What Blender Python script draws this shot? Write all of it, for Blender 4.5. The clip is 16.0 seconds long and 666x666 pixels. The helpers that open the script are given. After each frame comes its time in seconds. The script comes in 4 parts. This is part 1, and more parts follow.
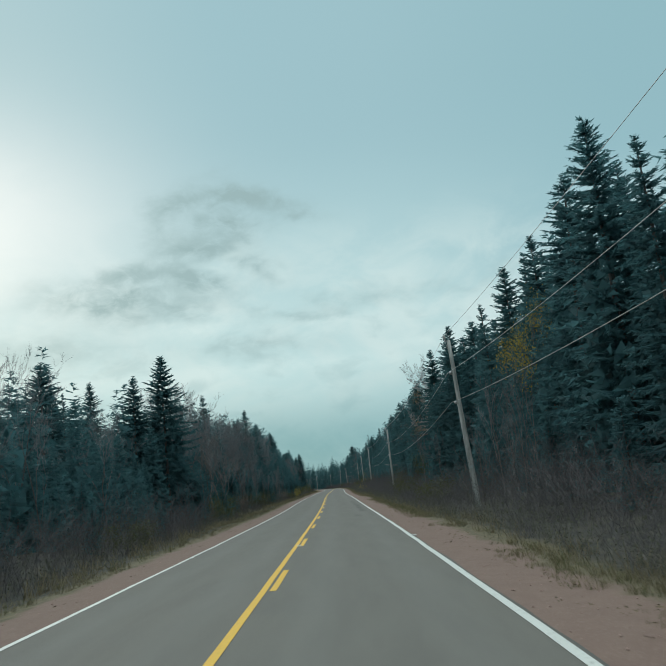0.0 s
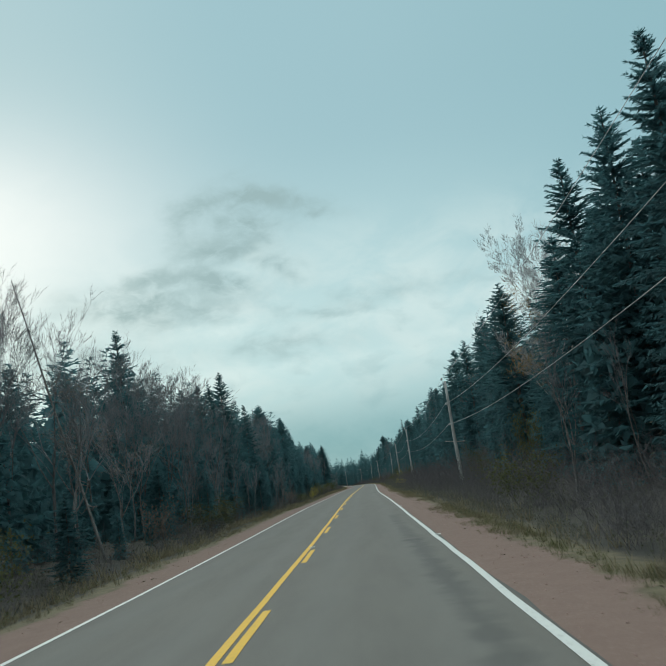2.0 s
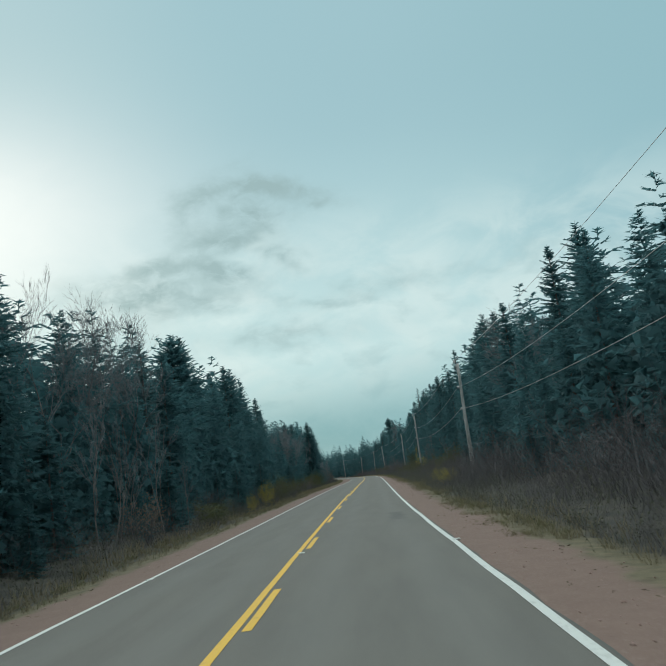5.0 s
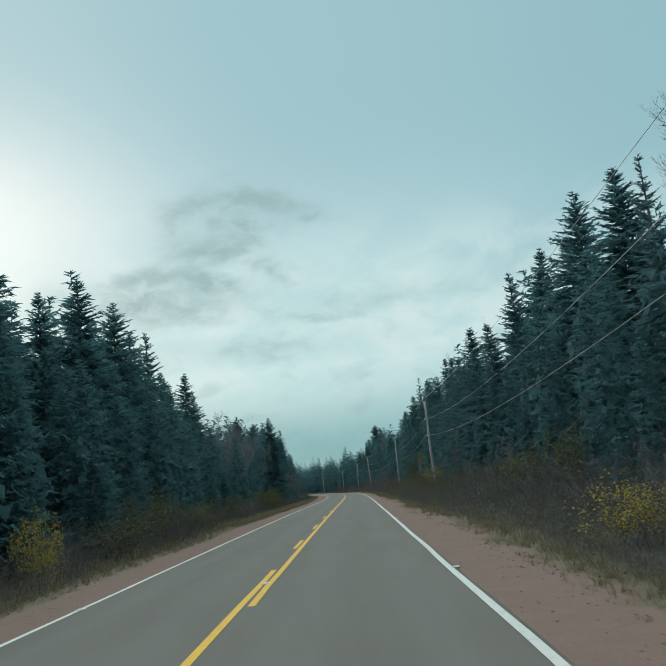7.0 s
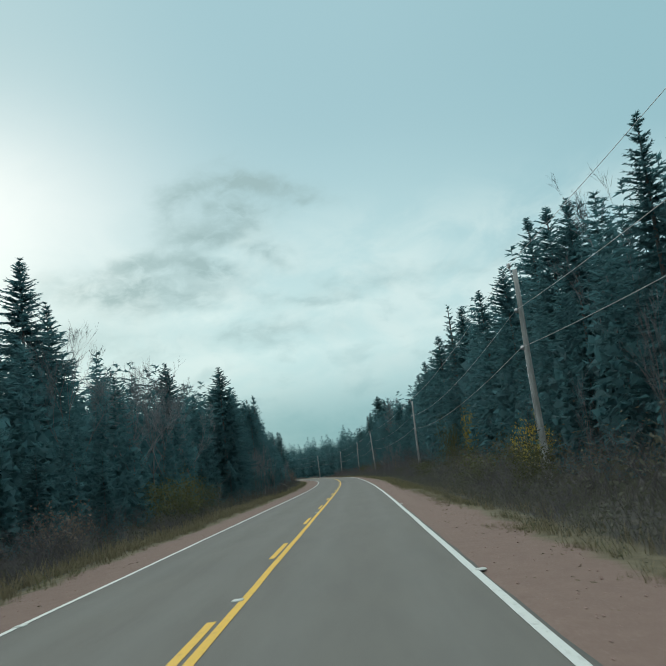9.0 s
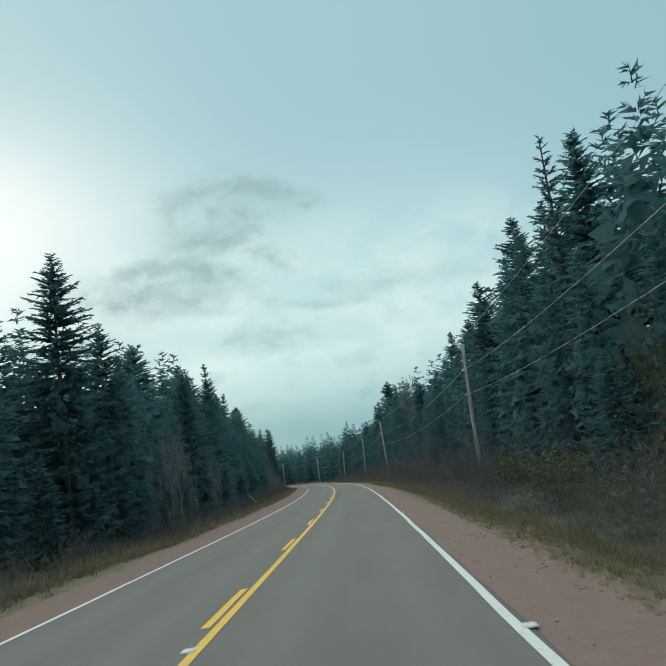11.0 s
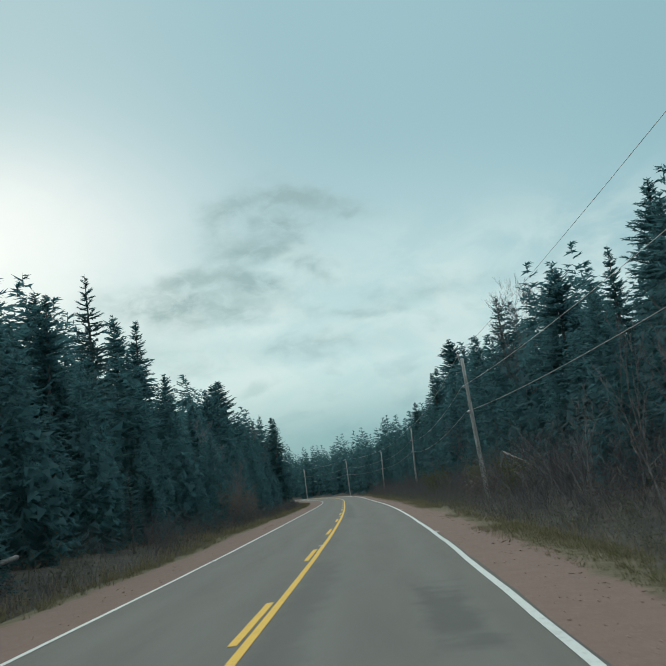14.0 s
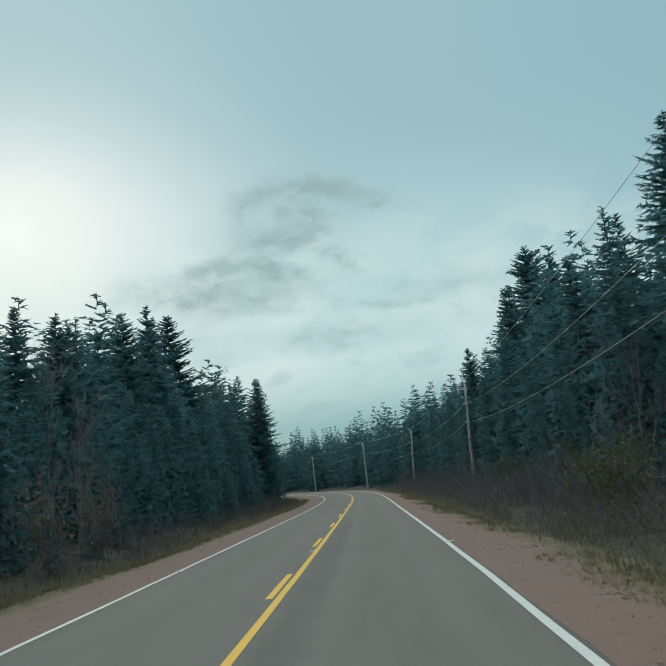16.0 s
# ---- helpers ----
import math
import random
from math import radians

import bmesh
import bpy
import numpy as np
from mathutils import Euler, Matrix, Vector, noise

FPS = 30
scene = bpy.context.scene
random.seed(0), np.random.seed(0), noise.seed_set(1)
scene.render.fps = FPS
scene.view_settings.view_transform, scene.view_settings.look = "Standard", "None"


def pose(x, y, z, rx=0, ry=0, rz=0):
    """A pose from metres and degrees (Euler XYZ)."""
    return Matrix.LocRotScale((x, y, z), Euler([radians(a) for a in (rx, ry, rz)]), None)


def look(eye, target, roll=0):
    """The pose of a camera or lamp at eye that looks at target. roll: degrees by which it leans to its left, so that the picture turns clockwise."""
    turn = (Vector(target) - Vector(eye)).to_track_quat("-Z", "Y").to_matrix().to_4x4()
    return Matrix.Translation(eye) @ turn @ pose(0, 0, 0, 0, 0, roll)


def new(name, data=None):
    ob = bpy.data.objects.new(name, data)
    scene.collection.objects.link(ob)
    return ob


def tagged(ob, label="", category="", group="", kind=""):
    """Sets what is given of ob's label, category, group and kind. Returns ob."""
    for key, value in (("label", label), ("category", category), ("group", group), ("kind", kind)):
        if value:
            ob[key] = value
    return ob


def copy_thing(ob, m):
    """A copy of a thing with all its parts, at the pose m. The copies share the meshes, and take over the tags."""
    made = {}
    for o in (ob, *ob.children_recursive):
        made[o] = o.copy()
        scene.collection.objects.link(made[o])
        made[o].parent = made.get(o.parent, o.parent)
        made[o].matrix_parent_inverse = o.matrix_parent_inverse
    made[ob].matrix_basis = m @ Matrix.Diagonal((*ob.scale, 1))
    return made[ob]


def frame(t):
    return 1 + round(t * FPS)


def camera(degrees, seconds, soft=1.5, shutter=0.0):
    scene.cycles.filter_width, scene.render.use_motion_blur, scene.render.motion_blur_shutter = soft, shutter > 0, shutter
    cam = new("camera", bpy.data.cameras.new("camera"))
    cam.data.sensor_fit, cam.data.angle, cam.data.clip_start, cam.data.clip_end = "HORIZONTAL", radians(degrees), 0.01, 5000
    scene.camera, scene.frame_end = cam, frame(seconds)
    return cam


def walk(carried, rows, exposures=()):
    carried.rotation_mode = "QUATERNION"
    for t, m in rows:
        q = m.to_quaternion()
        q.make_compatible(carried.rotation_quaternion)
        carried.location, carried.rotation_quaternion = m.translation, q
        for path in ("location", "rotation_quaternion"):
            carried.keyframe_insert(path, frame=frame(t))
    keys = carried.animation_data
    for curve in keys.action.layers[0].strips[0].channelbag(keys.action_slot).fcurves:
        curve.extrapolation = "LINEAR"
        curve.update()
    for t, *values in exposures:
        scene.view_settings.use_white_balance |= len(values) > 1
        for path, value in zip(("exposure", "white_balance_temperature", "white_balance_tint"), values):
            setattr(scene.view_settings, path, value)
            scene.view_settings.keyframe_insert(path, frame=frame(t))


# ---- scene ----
# A two-lane country road between spruce woods, late autumn, overcast, seen from a moving car.

# ---- camera and its way ----
cam = camera(43.2, 16.0, soft=1.2, shutter=0.1)
# seconds, place in metres, then turn in degrees
PATH = [
    (0, 1.186, -10.184, 1.356, 100.35, 5.91, 0.54),
    (0.5, 1.318, 0.023, 1.352, 100.32, 6.48, 1.18),
    (1, 1.379, 10.242, 1.349, 100.13, 5.94, 1.64),
    (1.5, 1.436, 20.491, 1.342, 100.00, 6.49, 2.15),
    (2, 1.404, 30.617, 1.336, 100.35, 8.24, 2.72),
    (2.5, 1.308, 40.830, 1.339, 100.07, 7.32, 2.66),
    (3, 1.176, 51.118, 1.362, 100.20, 7.69, 2.76),
    (3.5, 1.066, 61.390, 1.405, 100.15, 7.84, 2.84),
    (4, 0.945, 71.765, 1.458, 100.00, 7.88, 2.88),
    (4.5, 0.819, 82.208, 1.503, 99.83, 7.83, 2.86),
    (5, 0.693, 92.683, 1.525, 99.72, 7.71, 2.78),
    (5.5, 0.580, 103.154, 1.527, 99.75, 7.53, 2.64),
    (6, 0.505, 113.572, 1.526, 99.77, 6.93, 2.33),
    (6.5, 0.484, 124.040, 1.536, 100.14, 6.02, 1.86),
    (7, 0.454, 134.521, 1.565, 100.56, 6.30, 1.56),
    (7.5, 0.431, 145.021, 1.605, 100.21, 5.81, 1.55),
    (8, 0.427, 155.530, 1.645, 99.76, 5.63, 1.19),
    (8.5, 0.455, 165.989, 1.678, 99.75, 5.88, 1.14),
    (9, 0.488, 176.337, 1.704, 99.41, 7.17, 1.58),
    (9.5, 0.526, 186.767, 1.725, 99.35, 7.43, 1.62),
    (10, 0.592, 197.197, 1.740, 99.40, 7.71, 1.72),
    (10.5, 0.661, 207.654, 1.751, 99.53, 7.95, 1.87),
    (11, 0.702, 218.164, 1.756, 99.68, 8.06, 2.06),
    (11.5, 0.688, 228.753, 1.754, 99.82, 7.99, 2.27),
    (12, 0.669, 239.380, 1.745, 100.12, 8.85, 3.03),
    (12.5, 0.535, 250.038, 1.739, 100.54, 8.08, 3.23),
    (13, 0.328, 260.665, 1.742, 100.50, 6.78, 3.58),
    (13.5, 0.084, 271.242, 1.757, 100.69, 6.02, 4.09),
    (14, -0.196, 281.783, 1.783, 100.67, 7.56, 4.87),
    (14.5, -0.543, 292.340, 1.816, 100.88, 8.08, 5.48),
    (15, -1.026, 302.908, 1.855, 100.85, 6.83, 5.82),
    (15.5, -1.554, 313.455, 1.890, 100.69, 6.69, 6.22),
    (16, -2.096, 323.984, 1.910, 100.21, 6.50, 6.42),
]
walk(cam, [(t, pose(x, y, z, rx, ry, rz)) for t, x, y, z, rx, ry, rz in PATH],
     exposures=((0, 0.0), (3, 0.04), (7, 0.04), (9, 0.1), (11.5, 0.12), (12.5, 0.1), (14, 0.0), (16, -0.06)))

# ---- the road's line: bend (1/km, left is positive) and dip (1/km) every 35 m ----
KNOT = np.arange(-20.0, 681.0, 35.0)
BEND = [0.21034, 0.20519, 0.13578, 0.04827, -0.35024, -0.04389, -0.03530, 0.25036, 0.39390, 0.89987, 0.64974, -0.13688, 0.89114, 4.19063, 4.19925, 4.19934, 4.19754, 3.47390, 2.96738, 2.64632, 2.49065]
DIP = [0.09245, -0.06325, 0.25848, -0.27688, 0.20072, -0.07021, -0.03739, -0.07832, 0.12944, 0.03644, -0.25294, 0.10574, 0.15426, 0.09695, 0.06676, 0.04087, 0.02509, 0.01559, 0.00999, 0.00689, 0.00551]
S = np.arange(-80.0, 681.0, 1.0)
ZERO = 80


def summed(a):
    c = np.concatenate([[0], np.cumsum((a[1:] + a[:-1]) / 2)])
    return c - c[ZERO]


TURN = summed(np.interp(S, KNOT, BEND) * 1e-3)
RX, RY = summed(-np.sin(TURN)), summed(np.cos(TURN))
RZ = summed(summed(np.interp(S, KNOT, DIP) * 1e-3))
LANE, CROWN = 2.845, 0.0247
PAVED = 2.96          # half width of the asphalt


def lift(s, u):
    """Height of the ground against the road's middle, u metres to the right of it."""
    a = np.abs(u)
    right = np.where(np.asarray(u) > 0, 1.0, 0.0)
    ditch = np.interp(a, [0, PAVED, 4.6, 5.4, 6.6, 7.6, 9.5, 13, 30, 60, 75], [0, -0.08, -0.15, -0.21, -0.38, -0.36, -0.15, 0.05, 0.5, 0.4, -1.6])
    bank = np.interp(a, [0, 6, 9, 14, 30, 60], [0, 0, 0.25, 0.45, 0.6, 0.2]) * right
    bump = np.interp(a, [0, 4.0, 6, 20], [0, 0, 0.06, 0.22]) * (np.sin(s * 0.31 + u * 0.7) + np.sin(s * 0.127 - u * 0.41 + 1.3))
    return ditch + bank + bump


def at(s, u, z=None):
    """Places on the road's own net: s metres along it, u to the right; z above the road's middle, or the ground."""
    s, u = np.asarray(s, float), np.asarray(u, float)
    a = np.interp(s, S, TURN)
    zz = lift(s, u) if z is None else z
    return np.stack(np.broadcast_arrays(np.interp(s, S, RX) + u * np.cos(a), np.interp(s, S, RY) + u * np.sin(a), np.interp(s, S, RZ) + zz), -1)


def crown(u):
    return -CROWN * np.sqrt(np.asarray(u, float) ** 2 + 0.04)


# ---- sky, sun, exposure ----
def sky():
    w = bpy.data.worlds.new("sky")
    scene.world = w
    w.use_nodes = True
    nt = w.node_tree
    nt.nodes.clear()
    N, Lk = nt.nodes.new, nt.links.new

    def op(kind, a, b=None, c=None, clamp=False):
        n = N("ShaderNodeMath")
        n.operation, n.use_clamp = kind, clamp
        for i, v in enumerate((a, b, c)):
            if v is None:
                continue
            if isinstance(v, (int, float)):
                n.inputs[i].default_value = v
            else:
                Lk(v, n.inputs[i])
        return n.outputs[0]

    def mix(f, a, b):
        n = N("ShaderNodeMix")
        n.data_type = "RGBA"
        for i, v in ((0, f), (6, a), (7, b)):
            if isinstance(v, (int, float)):
                n.inputs[i].default_value = v
            elif isinstance(v, tuple):
                n.inputs[i].default_value = (*v, 1)
            else:
                Lk(v, n.inputs[i])
        return n.outputs[2]

    def ramp(x, lo, hi):
        n = N("ShaderNodeMapRange")
        n.interpolation_type = "SMOOTHSTEP"
        n.inputs[1].default_value, n.inputs[2].default_value = lo, hi
        Lk(x, n.inputs[0])
        return n.outputs[0]

    co = N("ShaderNodeTexCoord")
    sep = N("ShaderNodeSeparateXYZ")
    Lk(co.outputs["Generated"], sep.inputs[0])
    x, y, z = sep.outputs
    az = op("MULTIPLY", op("ARCTAN2", x, y), 57.2958)       # degrees to the right of the road
    el = op("MULTIPLY", op("ARCSINE", z), 57.2958)          # degrees above the horizon
    deck = op("ADD", op("MAXIMUM", z, 0.0), 0.09)           # a flat cloud deck, in perspective
    com = N("ShaderNodeCombineXYZ")
    Lk(op("DIVIDE", x, deck), com.inputs[0])
    Lk(op("DIVIDE", y, deck), com.inputs[1])

    def noise_tex(scale, detail, seed, stretch=1.0, rough=0.55):
        mp = N("ShaderNodeMapping")
        mp.inputs["Scale"].default_value = (scale * stretch, scale, 1)
        mp.inputs["Location"].default_value = (seed, seed * 1.7, 0)
        Lk(com.outputs[0], mp.inputs[0])
        n = N("ShaderNodeTexNoise")
        n.inputs["Scale"].default_value, n.inputs["Detail"].default_value, n.inputs["Roughness"].default_value = 1.0, detail, rough
        Lk(mp.outputs[0], n.inputs["Vector"])
        return n.outputs[0]

    big = noise_tex(0.55, 3, 3.1, 0.6)
    # the same in degrees, for the shapes of single clouds
    deg = N("ShaderNodeCombineXYZ")
    Lk(az, deg.inputs[0])
    Lk(op("MULTIPLY", el, 1.7), deg.inputs[1])

    def puff(scale, seed, detail=5, rough=0.6):
        mp = N("ShaderNodeMapping")
        mp.inputs["Location"].default_value = (seed, seed * 0.7, seed)
        Lk(deg.outputs[0], mp.inputs[0])
        n = N("ShaderNodeTexNoise")
        n.inputs["Scale"].default_value, n.inputs["Detail"].default_value, n.inputs["Roughness"].default_value = scale, detail, rough
        n.inputs["Distortion"].default_value = 0.4
        Lk(mp.outputs[0], n.inputs["Vector"])
        return n.outputs[0]

    p1, p2 = puff(0.16, 4.0), puff(0.34, 9.0, 4, 0.5)
    w1, w2, rag = puff(0.3, 15.0, 4, 0.55), puff(0.3, 23.0, 4, 0.55), puff(0.6, 2.0, 4, 0.6)
    # the air stirs the clouds' rims: places moved about by noise
    waz = op("ADD", az, op("MULTIPLY", op("SUBTRACT", w1, 0.5), 4.0))
    wel = op("ADD", el, op("MULTIPLY", op("SUBTRACT", w2, 0.5), 2.4))

    def oval(a0, e0, ra, re, tilt=0.0):
        c, s = math.cos(radians(tilt)), math.sin(radians(tilt))
        da, de = op("SUBTRACT", waz, a0 + 0.7), op("SUBTRACT", wel, e0 - 0.1)
        p = op("DIVIDE", op("ADD", op("MULTIPLY", da, c), op("MULTIPLY", de, s)), ra)
        q = op("DIVIDE", op("SUBTRACT", op("MULTIPLY", de, c), op("MULTIPLY", da, s)), re)
        r2 = op("ADD", op("MULTIPLY", p, p), op("MULTIPLY", q, q))
        return op("MULTIPLY", op("EXPONENT", op("MULTIPLY", r2, -0.8)), op("ADD", 0.25, op("MULTIPLY", ramp(rag, 0.2, 0.75), 1.15)))

    # open grey-blue overhead, whiter towards the veiled sun, teal at the horizon
    col = mix(ramp(el, 9, 25), (0.57, 0.745, 0.755), (0.385, 0.57, 0.625))
    col = mix(ramp(az, 3, 25), col, (0.335, 0.53, 0.585))
    col = mix(op("MULTIPLY", op("SUBTRACT", 1.0, ramp(az, -24, -4)), op("MULTIPLY", ramp(el, 16, 30), 0.45)), col, (0.55, 0.68, 0.70))
    col = mix(op("MULTIPLY", ramp(p1, 0.36, 0.68), op("MULTIPLY", 0.85, op("SUBTRACT", 1.0, ramp(el, 12, 20)))), col, (0.70, 0.81, 0.80))
    col = mix(op("MULTIPLY", ramp(p2, 0.5, 0.72), op("MULTIPLY", 0.5, op("SUBTRACT", 1.0, ramp(el, 10, 17)))), col, (0.41, 0.56, 0.575))
    col = mix(op("MULTIPLY", ramp(big, 0.42, 0.75), 0.18), col, (0.31, 0.47, 0.51))
    glow = op("EXPONENT", op("MULTIPLY", op("ADD", op("POWER", op("ABSOLUTE", op("DIVIDE", op("ADD", az, 26.0), 12.5)), 2.0), op("POWER", op("ABSOLUTE", op("DIVIDE", op("SUBTRACT", el, 18.8), 6.3)), 2.0)), -1.0))
    glow = op("MULTIPLY", glow, op("ADD", 0.85, op("MULTIPLY", p1, 0.3)), clamp=True)
    col = mix(glow, col, (0.93, 0.935, 0.925))
    dark = (0.345, 0.475, 0.485)
    DARK = ((-9.8, 19.9, 2.3, 0.7, 25, 0.42), (-6.3, 20.2, 2.5, 0.75, -8, 0.62), (-3.0, 19.3, 2.2, 0.6, -15, 0.42), (-6.8, 18.2, 2.1, 1.2, 10, 0.5), (-8.8, 16.8, 2.4, 0.8, 5, 0.55), (-11.3, 18.0, 1.3, 1.2, 60, 0.25), (-4.9, 15.6, 1.6, 0.7, -25, 0.45), (-13.4, 15.3, 2.4, 0.6, 8, 0.45), (-9.6, 14.6, 2.4, 0.65, -12, 0.6),
            (-14.8, 13.5, 3.8, 1.1, -3, 0.6), (-10.8, 12.8, 2.4, 0.6, 0, 0.35), (-19.5, 10.4, 4.0, 1.0, 0, 0.3), (-2.5, 11.8, 2.8, 0.45, -4, 0.3), (-5.4, 10.1, 3.4, 0.5, 2, 0.28), (2.6, 12.6, 3.6, 0.6, 0, 0.2))
    for a0, e0, ra, re, tilt, k in DARK:
        col = mix(op("MULTIPLY", oval(a0, e0, ra, re, tilt), 1.7 * k, clamp=True), col, dark)
    LIGHT = ((-6.2, 16.4, 1.1, 0.5, 10, 0.4), (-7.5, 15.3, 1.2, 0.4, -10, 0.45), (-10.0, 11.5, 3.0, 0.45, 2, 0.55), (-0.5, 11.0, 3.0, 0.45, -3, 0.5), (6.6, 9.5, 3.6, 0.5, 0, 0.45), (-1.7, 6.7, 4.5, 0.6, 3, 0.4), (-4.2, 8.6, 4.0, 0.5, -2, 0.4))
    for a0, e0, ra, re, tilt, k in LIGHT:
        col = mix(op("MULTIPLY", oval(a0, e0, ra, re, tilt), k, clamp=True), col, (0.72, 0.84, 0.83))
    low = op("MULTIPLY", op("SUBTRACT", 1.0, ramp(el, 2.5, 8.5)), op("ADD", 0.55, op("MULTIPLY", p1, 0.7)))
    col = mix(op("MINIMUM", low, 1.0), col, (0.20, 0.41, 0.455))
    # an overcast sky is about twice as bright overhead as low down
    col = mix(ramp(el, 33, 66), col, (2.1, 2.25, 2.25))
    nish = N("ShaderNodeTexSky")
    nish.sky_type, nish.sun_disc = "NISHITA", False
    nish.sun_elevation, nish.sun_rotation = radians(19), radians(-28)
    scaled = N("ShaderNodeVectorMath")
    scaled.operation = "SCALE"
    Lk(nish.outputs[0], scaled.inputs[0])
    scaled.inputs["Scale"].default_value = 0.06
    col = mix(0.1, col, scaled.outputs[0])
    tint = N("ShaderNodeVectorMath")
    tint.operation = "MULTIPLY"
    Lk(col, tint.inputs[0])
    tint.inputs[1].default_value = (0.94, 1.01, 1.005)
    col = tint.outputs[0]
    bg, out = N("ShaderNodeBackground"), N("ShaderNodeOutputWorld")
    Lk(col, bg.inputs[0])
    bg.inputs[1].default_value = 1.0
    Lk(bg.outputs[0], out.inputs[0])


sky()
sun = new("sun", bpy.data.lights.new("sun", "SUN"))
sun.data.energy, sun.data.angle, sun.data.color = 0.5, radians(25), (1.0, 0.95, 0.87)
sun.matrix_world = look((0, 0, 60), (26.5, -50, 60 - 19.5))


# ---- materials ----
def material(name, rough=0.8):
    m = bpy.data.materials.new(name)
    m.use_nodes = True
    b = m.node_tree.nodes["Principled BSDF"]
    b.inputs["Roughness"].default_value = rough
    b.inputs["Specular IOR Level"].default_value = 0.25
    return m, m.node_tree, b


def add(nt, kind, **sockets):
    n = nt.nodes.new(kind)
    for k, v in sockets.items():
        n.inputs[k.replace("_", " ")].default_value = v
    return n


def blend(nt, f, a, b):
    n = nt.nodes.new("ShaderNodeMix")
    n.data_type = "RGBA"
    for i, v in ((0, f), (6, a), (7, b)):
        if isinstance(v, (int, float)):
            n.inputs[i].default_value = v
        elif isinstance(v, tuple):
            n.inputs[i].default_value = (*v, 1)
        else:
            nt.links.new(v, n.inputs[i])
    return n.outputs[2]


def calc(nt, kind, a, b=0.0, clamp=False):
    n = nt.nodes.new("ShaderNodeMath")
    n.operation, n.use_clamp = kind, clamp
    for i, v in ((0, a), (1, b)):
        if isinstance(v, (int, float)):
            n.inputs[i].default_value = v
        else:
            nt.links.new(v, n.inputs[i])
    return n.outputs[0]


def fade(nt, x, lo, hi):
    n = nt.nodes.new("ShaderNodeMapRange")
    n.interpolation_type = "SMOOTHSTEP"
    n.inputs[1].default_value, n.inputs[2].default_value = lo, hi
    nt.links.new(x, n.inputs[0])
    return n.outputs[0]


def grain(nt, scale, detail=4.0, vector=None, rough=0.6):
    n = add(nt, "ShaderNodeTexNoise", Scale=scale, Detail=detail, Roughness=rough)
    nt.links.new(vector or place(nt), n.inputs["Vector"])
    return n.outputs[0]


def place(nt):
    return nt.nodes.new("ShaderNodeNewGeometry").outputs["Position"]


def relief(nt, b, height, strength=0.4, distance=0.02):
    n = add(nt, "ShaderNodeBump", Strength=strength, Distance=distance)
    nt.links.new(height, n.inputs["Height"])
    nt.links.new(n.outputs[0], b.inputs["Normal"])


def lane_net(nt):
    """The road's own net from its UV map: metres to the right, metres along."""
    sp = nt.nodes.new("ShaderNodeSeparateXYZ")
    nt.links.new(nt.nodes.new("ShaderNodeUVMap").outputs[0], sp.inputs[0])
    return calc(nt, "SUBTRACT", sp.outputs[0], 500.0), calc(nt, "SUBTRACT", sp.outputs[1], 500.0)


